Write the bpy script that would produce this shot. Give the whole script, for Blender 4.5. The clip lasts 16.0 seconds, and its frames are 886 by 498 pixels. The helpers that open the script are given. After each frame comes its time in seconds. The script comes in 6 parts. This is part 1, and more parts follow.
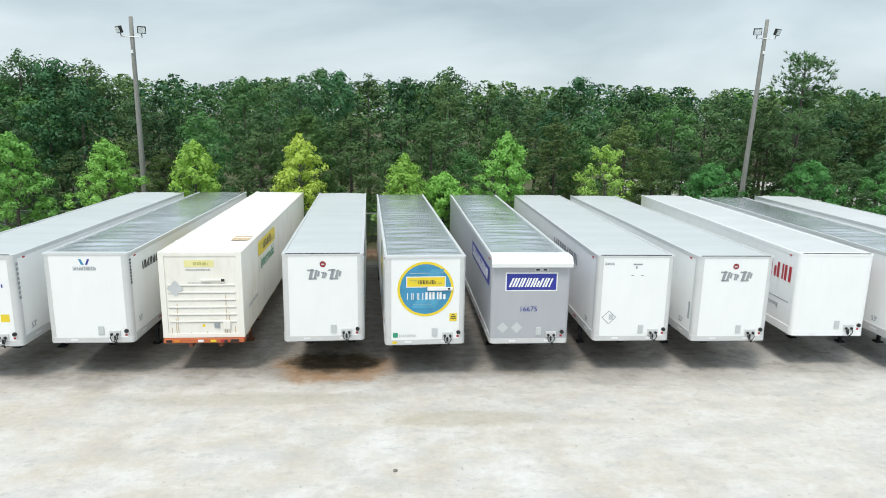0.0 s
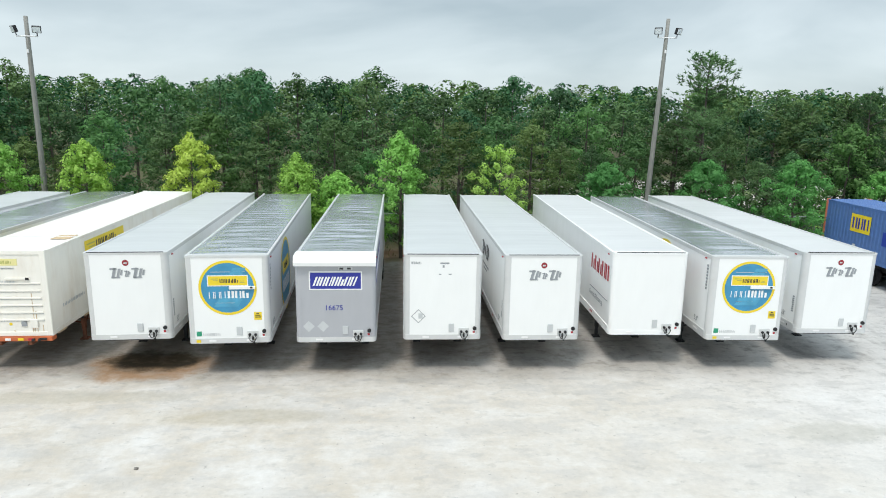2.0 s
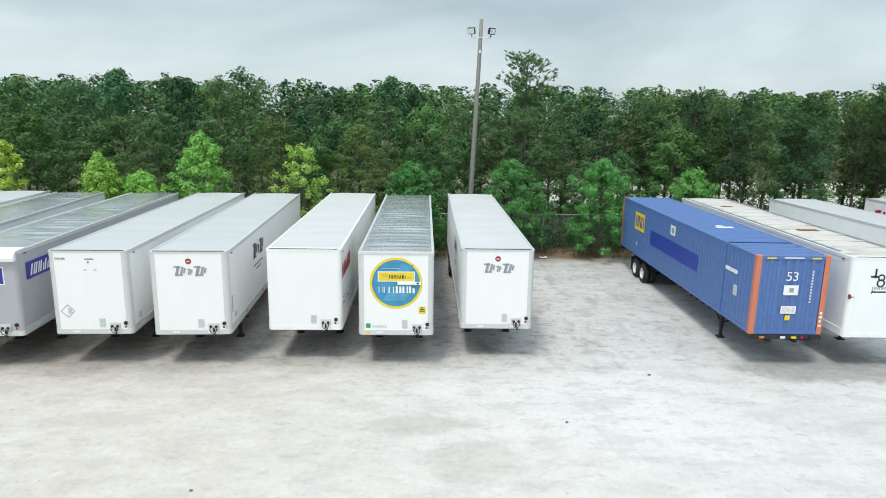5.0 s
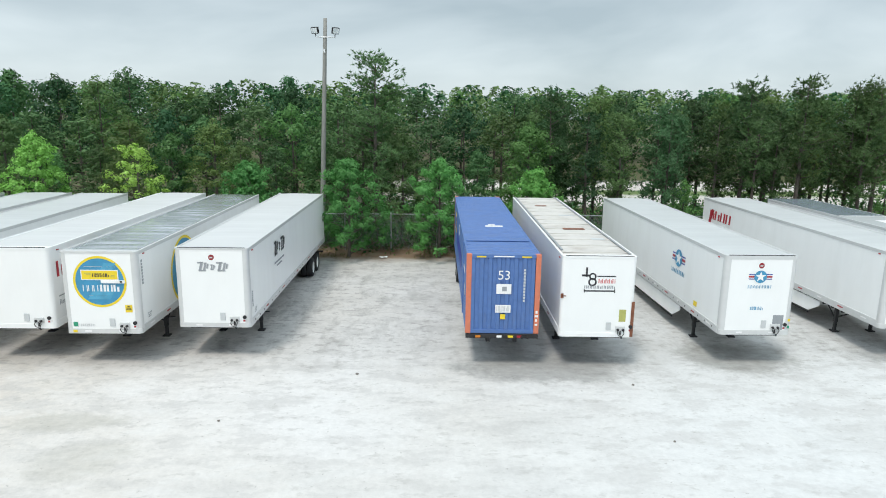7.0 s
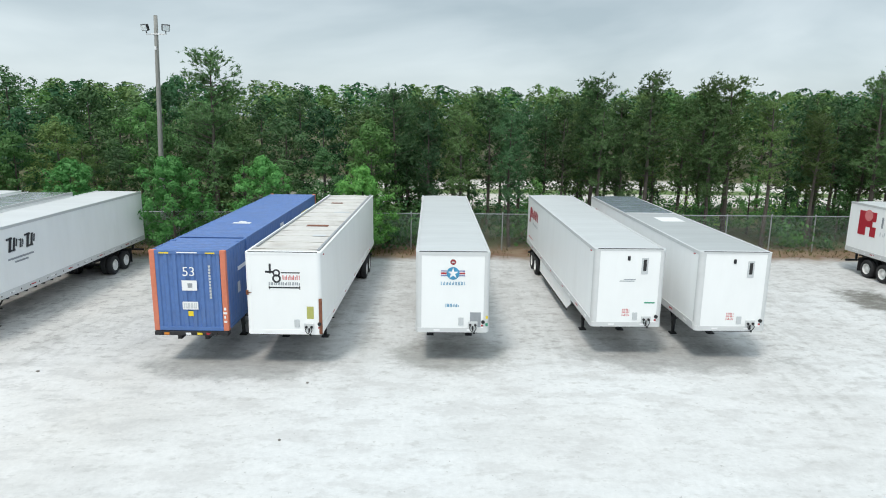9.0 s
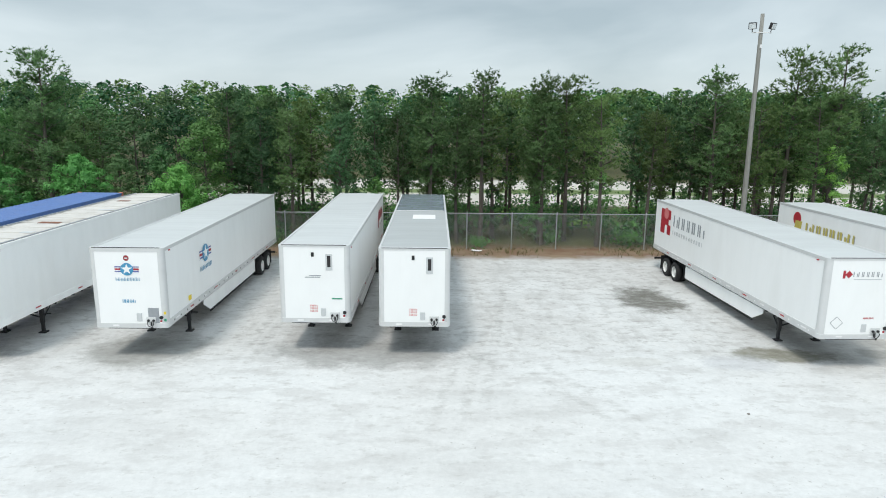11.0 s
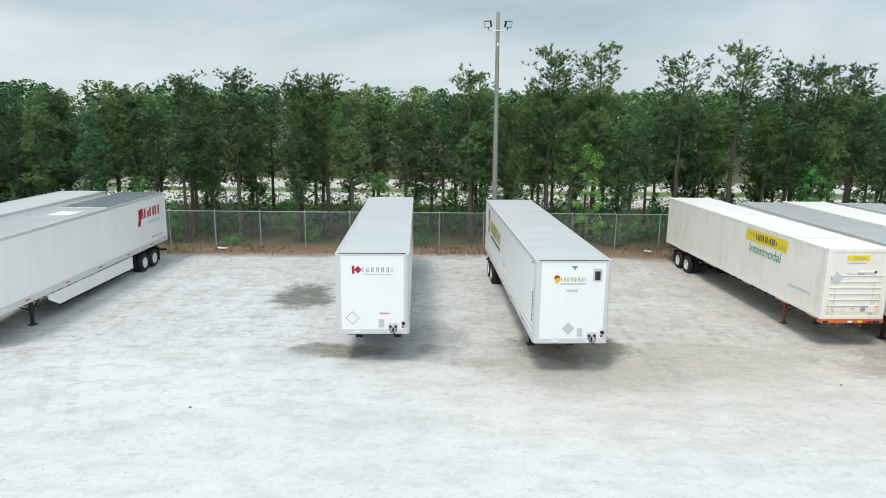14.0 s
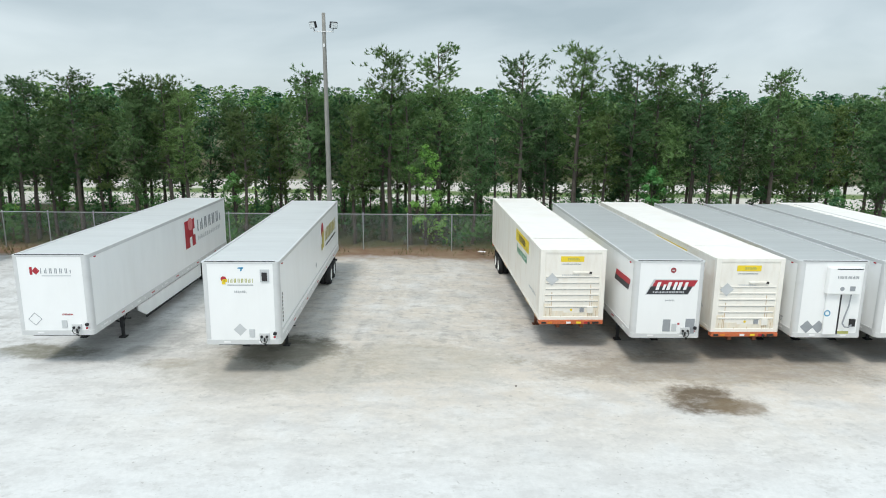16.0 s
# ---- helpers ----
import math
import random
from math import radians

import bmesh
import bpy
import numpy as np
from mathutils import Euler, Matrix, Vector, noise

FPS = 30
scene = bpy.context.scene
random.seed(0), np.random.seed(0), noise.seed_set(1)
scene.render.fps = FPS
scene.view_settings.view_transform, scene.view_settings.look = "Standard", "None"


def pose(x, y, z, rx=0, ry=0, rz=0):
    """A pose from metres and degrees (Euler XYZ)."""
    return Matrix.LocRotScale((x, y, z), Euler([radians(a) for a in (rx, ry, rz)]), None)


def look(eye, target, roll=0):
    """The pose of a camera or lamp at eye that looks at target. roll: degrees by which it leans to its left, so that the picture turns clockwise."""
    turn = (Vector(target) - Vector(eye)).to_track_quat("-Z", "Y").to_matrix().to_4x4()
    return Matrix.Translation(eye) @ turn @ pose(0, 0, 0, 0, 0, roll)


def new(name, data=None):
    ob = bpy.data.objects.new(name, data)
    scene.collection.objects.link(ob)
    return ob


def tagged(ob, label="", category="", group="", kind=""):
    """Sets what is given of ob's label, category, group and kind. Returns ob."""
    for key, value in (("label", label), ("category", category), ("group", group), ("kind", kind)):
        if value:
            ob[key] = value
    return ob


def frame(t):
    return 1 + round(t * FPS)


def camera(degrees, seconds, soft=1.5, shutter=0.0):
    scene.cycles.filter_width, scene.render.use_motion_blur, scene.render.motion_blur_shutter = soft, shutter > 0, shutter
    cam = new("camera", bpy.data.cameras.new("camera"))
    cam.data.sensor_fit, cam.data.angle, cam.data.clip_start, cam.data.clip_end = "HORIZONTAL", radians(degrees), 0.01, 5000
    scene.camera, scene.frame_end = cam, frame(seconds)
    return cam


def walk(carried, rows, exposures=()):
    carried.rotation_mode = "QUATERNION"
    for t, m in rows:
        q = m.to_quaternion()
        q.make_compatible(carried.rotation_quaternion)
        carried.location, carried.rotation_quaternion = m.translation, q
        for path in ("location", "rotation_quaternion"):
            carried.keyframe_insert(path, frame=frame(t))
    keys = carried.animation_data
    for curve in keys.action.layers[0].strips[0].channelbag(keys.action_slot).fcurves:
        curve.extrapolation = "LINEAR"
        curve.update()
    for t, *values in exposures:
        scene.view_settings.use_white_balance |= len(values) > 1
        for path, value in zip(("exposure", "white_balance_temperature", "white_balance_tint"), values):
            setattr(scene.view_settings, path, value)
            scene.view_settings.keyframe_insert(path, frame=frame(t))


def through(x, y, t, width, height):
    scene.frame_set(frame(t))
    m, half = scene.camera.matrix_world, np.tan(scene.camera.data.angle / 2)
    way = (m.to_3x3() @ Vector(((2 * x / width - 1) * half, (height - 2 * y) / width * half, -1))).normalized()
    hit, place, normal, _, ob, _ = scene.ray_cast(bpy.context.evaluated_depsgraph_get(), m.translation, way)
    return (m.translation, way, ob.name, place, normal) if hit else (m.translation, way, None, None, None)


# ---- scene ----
cam = camera(69.3, 16.0, soft=1.0)
METRES, EYE, TILT, LEAN, TURN = 79.6, 8.55, 0.36, 0.40, -3.6
ROWS = [
    (0.0, 0.0, 0.0, 0.0, 0.29, -12.32, -1.34),
    (0.5, 0.0191, 0.0003, 0.0004, 0.34, -12.32, -1.34),
    (1.0, 0.0385, 0.0009, 0.0008, 0.39, -12.33, -1.33),
    (1.5, 0.0585, 0.0009, 0.0013, 0.42, -12.35, -1.33),
    (2.0, 0.0799, 0.0003, 0.0015, 0.43, -12.34, -1.33),
    (2.5, 0.1018, -0.0003, 0.0021, 0.47, -12.36, -1.33),
    (3.0, 0.1243, -0.0012, 0.0028, 0.45, -12.38, -1.35),
    (3.5, 0.1484, -0.002, 0.0033, 0.5, -12.4, -1.33),
    (4.0, 0.174, -0.0029, 0.0037, 0.54, -12.4, -1.35),
    (6.5, 0.3262, -0.0012, 0.0056, 1.14, -12.27, -1.17),
    (7.0, 0.3596, -0.0003, 0.0059, 1.22, -12.26, -1.19),
    (7.5, 0.3923, 0.0009, 0.0062, 1.35, -12.24, -1.16),
    (8.0, 0.428, 0.0027, 0.0062, 1.48, -12.24, -1.15),
    (8.5, 0.4622, 0.0043, 0.0061, 1.58, -12.24, -1.12),
    (9.0, 0.4981, 0.0066, 0.0059, 1.68, -12.21, -1.11),
    (11.5, 0.6789, 0.009, 0.0075, 2.06, -12.16, -1.06),
    (12.0, 0.7146, 0.0097, 0.0076, 2.14, -12.14, -1.07),
    (12.5, 0.7504, 0.0107, 0.008, 2.19, -12.16, -1.06),
    (13.0, 0.7858, 0.012, 0.0084, 2.23, -12.15, -1.05),
    (13.5, 0.8218, 0.0131, 0.0088, 2.28, -12.16, -1.05),
    (14.0, 0.8578, 0.0144, 0.0094, 2.33, -12.16, -1.03),
    (14.5, 0.8937, 0.0157, 0.0103, 2.38, -12.18, -1.0),
    (15.0, 0.9293, 0.0169, 0.0109, 2.41, -12.17, -0.98),
    (15.5, 0.9649, 0.0184, 0.0116, 2.47, -12.16, -0.98),
    (16.0, 0.9994, 0.0203, 0.0123, 2.5, -12.15, -0.96),
]
walk(cam, [(t, pose(0, 0, EYE, TILT, LEAN, TURN) @ pose(METRES * x, METRES * y, METRES * z, 90 + pitch, roll, yaw)) for t, x, y, z, yaw, pitch, roll in ROWS],
     exposures=((0.0, 0.86), (4.0, 0.83), (9.0, 0.79), (16.0, 0.77)))


# ---------------------------------------------------------------- light
SUN_DIR = Vector((-0.27, -0.46, 1.0)).normalized()
world = bpy.data.worlds.new("world")
scene.world = world
world.use_nodes = True
wn, wl = world.node_tree.nodes, world.node_tree.links
wn.clear()
w_out = wn.new("ShaderNodeOutputWorld")
w_bg = wn.new("ShaderNodeBackground")
w_sky = wn.new("ShaderNodeTexSky")
w_sky.sky_type, w_sky.sun_disc = "NISHITA", False
w_sky.sun_elevation = math.asin(SUN_DIR.z)
w_sky.sun_rotation = math.atan2(SUN_DIR.x, SUN_DIR.y)
w_dim = wn.new("ShaderNodeVectorMath")
w_dim.operation = "SCALE"
w_dim.inputs["Scale"].default_value = 0.09
w_co = wn.new("ShaderNodeTexCoord")
w_map = wn.new("ShaderNodeMapping")
w_map.inputs["Scale"].default_value = (1.0, 1.0, 3.2)
w_map.inputs["Location"].default_value = (2.1, 0.6, 0.9)
w_noise = wn.new("ShaderNodeTexNoise")
w_noise.inputs["Scale"].default_value = 2.1
w_noise.inputs["Detail"].default_value = 5
w_noise.inputs["Roughness"].default_value = 0.48
w_noise.inputs["Distortion"].default_value = 0.5
w_ramp = wn.new("ShaderNodeValToRGB")
w_ramp.color_ramp.elements[0].position, w_ramp.color_ramp.elements[0].color = 0.34, (0.262, 0.318, 0.345, 1)
w_ramp.color_ramp.elements[1].position, w_ramp.color_ramp.elements[1].color = 0.68, (0.446, 0.502, 0.524, 1)
w_mix = wn.new("ShaderNodeMix")
w_mix.data_type = "RGBA"
w_mix.inputs[0].default_value = 0.9
wl.new(w_sky.outputs[0], w_dim.inputs[0])
wl.new(w_co.outputs["Generated"], w_map.inputs["Vector"])
wl.new(w_map.outputs[0], w_noise.inputs["Vector"])
wl.new(w_noise.outputs[0], w_ramp.inputs[0])
wl.new(w_dim.outputs[0], w_mix.inputs[6])
wl.new(w_ramp.outputs[0], w_mix.inputs[7])
wl.new(w_mix.outputs[2], w_bg.inputs["Color"])
# an overcast sky is brighter overhead than at the horizon
w_sep, w_high = wn.new("ShaderNodeSeparateXYZ"), wn.new("ShaderNodeMapRange")
w_high.interpolation_type = "SMOOTHSTEP"
w_high.inputs["From Min"].default_value, w_high.inputs["From Max"].default_value = 0.22, 0.8
w_high.inputs["To Min"].default_value, w_high.inputs["To Max"].default_value = 1.0, 1.6
wl.new(w_co.outputs["Generated"], w_sep.inputs[0])
wl.new(w_sep.outputs[2], w_high.inputs["Value"])
wl.new(w_high.outputs[0], w_bg.inputs["Strength"])
wl.new(w_bg.outputs[0], w_out.inputs[0])

sun = new("sun", bpy.data.lights.new("sun", "SUN"))
sun.data.energy, sun.data.angle, sun.data.color = 1.13, radians(13), (1.0, 0.95, 0.88)
sun.matrix_world = look(SUN_DIR * 60, (0, 0, 0))

# ---------------------------------------------------------------- materials
def material(name, color, rough=0.5, metal=0.0, grain=0.0, grain_scale=6.0, stain=0.0, stain_color=(0.2, 0.17, 0.13),
             stain_scale=0.8, bump=0.0, bump_scale=30.0, stretch=(1, 1, 1), spec=0.5, vary=0.0):
    """A painted, metal or mineral surface with fine grain, large soft stains and a small relief."""
    m = bpy.data.materials.new(name)
    m.use_nodes = True
    n, l = m.node_tree.nodes, m.node_tree.links
    p = n["Principled BSDF"]
    p.inputs["Roughness"].default_value, p.inputs["Metallic"].default_value = rough, metal
    p.inputs["Specular IOR Level"].default_value = spec
    co = n.new("ShaderNodeTexCoord")
    mp = n.new("ShaderNodeMapping")
    mp.inputs["Scale"].default_value = stretch
    l.new(co.outputs["Object"], mp.inputs["Vector"])
    rgb = n.new("ShaderNodeRGB")
    rgb.outputs[0].default_value = (*color, 1)
    out = rgb.outputs[0]
    if grain:
        t = n.new("ShaderNodeTexNoise")
        t.inputs["Scale"].default_value, t.inputs["Detail"].default_value = grain_scale, 6
        l.new(mp.outputs[0], t.inputs["Vector"])
        r = n.new("ShaderNodeMapRange")
        r.inputs["To Min"].default_value, r.inputs["To Max"].default_value = 1 - grain, 1 + grain
        r.inputs["From Min"].default_value, r.inputs["From Max"].default_value = 0.25, 0.75
        l.new(t.outputs[0], r.inputs["Value"])
        x = n.new("ShaderNodeVectorMath")
        x.operation = "SCALE"
        l.new(out, x.inputs[0])
        l.new(r.outputs[0], x.inputs["Scale"])
        out = x.outputs[0]
    if vary:
        o = n.new("ShaderNodeObjectInfo")
        r = n.new("ShaderNodeMapRange")
        r.inputs["To Min"].default_value, r.inputs["To Max"].default_value = 1 - vary, 1 + vary
        l.new(o.outputs["Random"], r.inputs["Value"])
        x = n.new("ShaderNodeVectorMath")
        x.operation = "SCALE"
        l.new(out, x.inputs[0])
        l.new(r.outputs[0], x.inputs["Scale"])
        out = x.outputs[0]
    if stain:
        t = n.new("ShaderNodeTexNoise")
        t.inputs["Scale"].default_value, t.inputs["Detail"].default_value = stain_scale, 7
        t.inputs["Roughness"].default_value = 0.65
        l.new(mp.outputs[0], t.inputs["Vector"])
        r = n.new("ShaderNodeMapRange")
        r.inputs["From Min"].default_value, r.inputs["From Max"].default_value = 0.5, 0.78
        r.inputs["To Max"].default_value = stain
        l.new(t.outputs[0], r.inputs["Value"])
        x = n.new("ShaderNodeMix")
        x.data_type = "RGBA"
        l.new(r.outputs[0], x.inputs[0])
        l.new(out, x.inputs[6])
        x.inputs[7].default_value = (*stain_color, 1)
        out = x.outputs[2]
    l.new(out, p.inputs["Base Color"])
    if bump:
        t = n.new("ShaderNodeTexNoise")
        t.inputs["Scale"].default_value, t.inputs["Detail"].default_value = bump_scale, 4
        l.new(mp.outputs[0], t.inputs["Vector"])
        b = n.new("ShaderNodeBump")
        b.inputs["Strength"].default_value, b.inputs["Distance"].default_value = bump, 0.05
        l.new(t.outputs[0], b.inputs["Height"])
        l.new(b.outputs[0], p.inputs["Normal"])
    return m


WHITE = material("white_panel", (0.87, 0.88, 0.875), 0.35, grain=0.025, grain_scale=2, stain=0.15, stain_color=(0.55, 0.53, 0.48), stain_scale=0.9, bump=0.04, bump_scale=1.5, stretch=(1, 1, 0.25))
CREAM = material("cream_paint", (0.85, 0.825, 0.76), 0.42, grain=0.04, grain_scale=3, stain=0.4, stain_color=(0.55, 0.42, 0.27), stain_scale=1.2, bump=0.05, bump_scale=2, stretch=(1, 1, 0.3))
CREAM_ROOF = material("cream_roof_paint", (0.84, 0.825, 0.79), 0.45, grain=0.04, grain_scale=2, stain=0.22, stain_color=(0.6, 0.5, 0.38), stain_scale=0.5, bump=0.05, bump_scale=2)
GREY_PAINT = material("grey_panel", (0.42, 0.43, 0.46), 0.38, grain=0.04, grain_scale=2, stain=0.2, stain_color=(0.3, 0.3, 0.3), stretch=(1, 1, 0.3))
BLUE_STEEL = material("blue_container_paint", (0.082, 0.168, 0.40), 0.5, grain=0.12, grain_scale=4, stain=0.4, stain_color=(0.12, 0.16, 0.27), stain_scale=1.2, bump=0.05)
BLUE_PATCH = material("deep_blue_patch", (0.02, 0.05, 0.34), 0.45, grain=0.05)
ORANGE_STEEL = material("orange_post_paint", (0.62, 0.19, 0.11), 0.5, grain=0.1, grain_scale=5, stain=0.3, stain_color=(0.25, 0.08, 0.05))
ORANGE = material("orange_chassis_paint", (0.55, 0.14, 0.05), 0.5, grain=0.15, grain_scale=6, stain=0.5, stain_color=(0.16, 0.06, 0.03))
ALU = material("aluminium_rail", (0.66, 0.67, 0.67), 0.45, 0.3, grain=0.03, grain_scale=5, stain=0.12, stain_color=(0.4, 0.39, 0.37))
ALU_ROOF = material("bare_aluminium_roof", (0.74, 0.765, 0.77), 0.27, 0.9, grain=0.08, grain_scale=0.6, stain=0.15, stain_color=(0.36, 0.38, 0.38), stain_scale=0.4, bump=0.35, bump_scale=1.3, stretch=(0.3, 2.2, 1))
WHITE_ROOF = material("pale_roof_sheet", (0.635, 0.645, 0.645), 0.45, 0.1, grain=0.05, grain_scale=0.7, stain=0.25, stain_color=(0.47, 0.48, 0.48), stain_scale=0.3, bump=0.15, bump_scale=1.2, stretch=(0.5, 1.2, 1))
GREY_ROOF = material("grey_roof_sheet", (0.45, 0.47, 0.47), 0.5, 0.25, grain=0.06, grain_scale=0.8, stain=0.3, stain_color=(0.36, 0.37, 0.365), stain_scale=0.3, bump=0.2, bump_scale=1.2, stretch=(0.5, 1.3, 1))
MID_ROOF = material("pale_grey_roof_sheet", (0.58, 0.60, 0.60), 0.48, 0.2, grain=0.06, grain_scale=0.8, stain=0.3, stain_color=(0.47, 0.48, 0.475), stain_scale=0.3, bump=0.2, bump_scale=1.2, stretch=(0.5, 1.3, 1))
DIRTY_ROOF = material("weathered_roof_sheet", (0.60, 0.58, 0.55), 0.6, 0.0, grain=0.1, grain_scale=1.5, stain=0.6, stain_color=(0.30, 0.25, 0.2), stain_scale=0.8, bump=0.2, bump_scale=2)
SKYLIGHT = material("translucent_roof_panel", (0.30, 0.36, 0.40), 0.2, 0.3, grain=0.1, grain_scale=1, bump=0.3, bump_scale=1.2, stretch=(0.4, 1.5, 1))
DARK = material("dark_steel", (0.025, 0.025, 0.027), 0.6, 0.2, grain=0.3, grain_scale=9, stain=0.4, stain_color=(0.07, 0.05, 0.04))
RUST = material("rusty_steel", (0.20, 0.075, 0.04), 0.8, grain=0.3, grain_scale=9, stain=0.4, stain_color=(0.08, 0.03, 0.02))
RUBBER = material("tyre_rubber", (0.018, 0.018, 0.019), 0.85, grain=0.2, grain_scale=14, stain=0.4, stain_color=(0.09, 0.085, 0.08))
RIM = material("white_wheel_rim", (0.76, 0.76, 0.74), 0.4, 0.1, grain=0.1, grain_scale=12, stain=0.4, stain_color=(0.25, 0.22, 0.19))
BLACK = material("black_print", (0.03, 0.03, 0.035), 0.5, grain=0.1)
GREY_PRINT = material("grey_print", (0.30, 0.32, 0.34), 0.5, grain=0.1)
PALE_PRINT = material("pale_grey_print", (0.55, 0.57, 0.58), 0.5, grain=0.05)
RED = material("red_print", (0.40, 0.02, 0.035), 0.45, grain=0.06)
PINK = material("faded_red_print", (0.62, 0.2, 0.2), 0.5, grain=0.1)
NAVY = material("navy_print", (0.025, 0.035, 0.30), 0.4, grain=0.05)
SKY_BLUE = material("blue_disc_print", (0.05, 0.27, 0.46), 0.4, grain=0.18, grain_scale=2.5)
FADED_YELLOW = material("faded_yellow_print", (0.80, 0.74, 0.34), 0.5, grain=0.06, stain=0.5, stain_color=(0.82, 0.79, 0.6), stain_scale=3)
YELLOW = material("yellow_print", (0.82, 0.62, 0.03), 0.45, grain=0.05)
GREEN = material("green_print", (0.03, 0.30, 0.17), 0.45, grain=0.05)
WHITE_PRINT = material("white_print", (0.84, 0.84, 0.84), 0.4, grain=0.02)
GOLD = material("gold_print", (0.52, 0.44, 0.10), 0.45, grain=0.1)
OLIVE = material("olive_print", (0.42, 0.42, 0.12), 0.45, grain=0.1)
AMBER = material("amber_lens", (0.65, 0.22, 0.02), 0.3)
WOOD_POLE = material("weathered_pole_wood", (0.265, 0.265, 0.245), 0.85, grain=0.2, grain_scale=5, stain=0.4, stain_color=(0.15, 0.13, 0.11), bump=0.4, bump_scale=9, stretch=(4, 4, 0.4))
GALV = material("galvanised_steel", (0.42, 0.45, 0.45), 0.45, 0.6, grain=0.1, grain_scale=8)
LENS = material("floodlight_glass", (0.75, 0.80, 0.82), 0.12, 0.0, grain=0.05)
BARK = material("pine_bark", (0.098, 0.085, 0.072), 0.95, grain=0.35, grain_scale=6, stain=0.4, stain_color=(0.22, 0.19, 0.16), bump=0.6, bump_scale=12, stretch=(3, 3, 0.6))


def leaf_material(name, color, tip, through=0.38, spread=0.42):
    m = bpy.data.materials.new(name)
    m.use_nodes = True
    n, l = m.node_tree.nodes, m.node_tree.links
    n.clear()
    out = n.new("ShaderNodeOutputMaterial")
    geo, info = n.new("ShaderNodeNewGeometry"), n.new("ShaderNodeObjectInfo")
    mix = n.new("ShaderNodeMix")
    mix.data_type = "RGBA"
    mix.inputs[6].default_value, mix.inputs[7].default_value = (*color, 1), (*tip, 1)
    l.new(geo.outputs["Random Per Island"], mix.inputs[0])
    r = n.new("ShaderNodeMapRange")
    r.inputs["To Min"].default_value, r.inputs["To Max"].default_value = 1 - spread, 1 + spread
    l.new(info.outputs["Random"], r.inputs["Value"])
    # each tree leans a little to blue-green or yellow-green
    wn = n.new("ShaderNodeTexWhiteNoise")
    wn.noise_dimensions = "1D"
    l.new(info.outputs["Random"], wn.inputs["W"])
    tint, hue = n.new("ShaderNodeMix"), n.new("ShaderNodeVectorMath")
    tint.data_type = "RGBA"
    tint.inputs[6].default_value, tint.inputs[7].default_value = (0.72, 0.93, 0.98, 1), (1.10, 1.05, 0.86, 1)
    l.new(wn.outputs["Value"], tint.inputs[0])
    hue.operation = "MULTIPLY"
    l.new(mix.outputs[2], hue.inputs[0])
    l.new(tint.outputs[2], hue.inputs[1])
    x = n.new("ShaderNodeVectorMath")
    x.operation = "SCALE"
    l.new(hue.outputs[0], x.inputs[0])
    l.new(r.outputs[0], x.inputs["Scale"])
    d, t, s = n.new("ShaderNodeBsdfDiffuse"), n.new("ShaderNodeBsdfTranslucent"), n.new("ShaderNodeMixShader")
    g, s2 = n.new("ShaderNodeBsdfGlossy"), n.new("ShaderNodeMixShader")
    g.inputs["Roughness"].default_value = 0.5
    s.inputs[0].default_value, s2.inputs[0].default_value = through, 0.02
    l.new(x.outputs[0], d.inputs["Color"])
    l.new(x.outputs[0], t.inputs["Color"])
    l.new(d.outputs[0], s.inputs[1])
    l.new(t.outputs[0], s.inputs[2])
    l.new(s.outputs[0], s2.inputs[1])
    l.new(g.outputs[0], s2.inputs[2])
    l.new(s2.outputs[0], out.inputs[0])
    return m


NEEDLE = leaf_material("pine_needles", (0.068, 0.130, 0.055), (0.118, 0.198, 0.080), through=0.24)
NEEDLE_LIGHT = leaf_material("fresh_pine_needles", (0.105, 0.180, 0.064), (0.165, 0.255, 0.095))
LEAF_DARK = leaf_material("dark_leaves", (0.042, 0.108, 0.046), (0.078, 0.168, 0.066), through=0.2)
LEAF_MID = leaf_material("green_leaves", (0.095, 0.220, 0.070), (0.155, 0.31, 0.105))
LEAF_BRIGHT = leaf_material("bright_green_leaves", (0.24, 0.45, 0.08), (0.44, 0.68, 0.17), through=0.35, spread=0.10)
LEAF_YELLOW = leaf_material("yellow_green_leaves", (0.36, 0.50, 0.08), (0.62, 0.75, 0.19), through=0.35, spread=0.12)
LEAF_EMERALD = leaf_material("emerald_leaves", (0.095, 0.29, 0.075), (0.18, 0.42, 0.13), spread=0.15)
GRASS = leaf_material("dry_grass", (0.10, 0.12, 0.045), (0.19, 0.165, 0.08), spread=0.1)


# ---------------------------------------------------------------- mesh helpers
CACHE = {}


def mesh_of(name, bm, mat, smooth=False):
    me = bpy.data.meshes.new(name)
    bmesh.ops.recalc_face_normals(bm, faces=bm.faces)
    bm.to_mesh(me)
    bm.free()
    me.materials.append(mat)
    if smooth:
        for p in me.polygons:
            p.use_smooth = True
    return me


def part(name, bm, mat, parent, label="", at=None, smooth=False, key=None):
    """One mesh object under a thing; bm may be a function that makes the bmesh, built once for each key."""
    if key is not None:
        full = (name, key, mat.name)
        if full not in CACHE:
            CACHE[full] = mesh_of(name, bm(), mat, smooth)
        me = CACHE[full]
    else:
        me = mesh_of(name, bm() if callable(bm) else bm, mat, smooth)
    ob = new(name, me)
    ob.parent = parent
    if at is not None:
        ob.matrix_basis = at
    if label:
        tagged(ob, label)
    if name.endswith(("print", "mark", "column")):
        tagged(ob, kind="stuff")
    return ob


def thing(name, at, label, category, group="", kind=""):
    ob = new(name)
    ob.matrix_world = at
    ob.empty_display_size = 0.2
    return tagged(ob, label, category, group, kind)


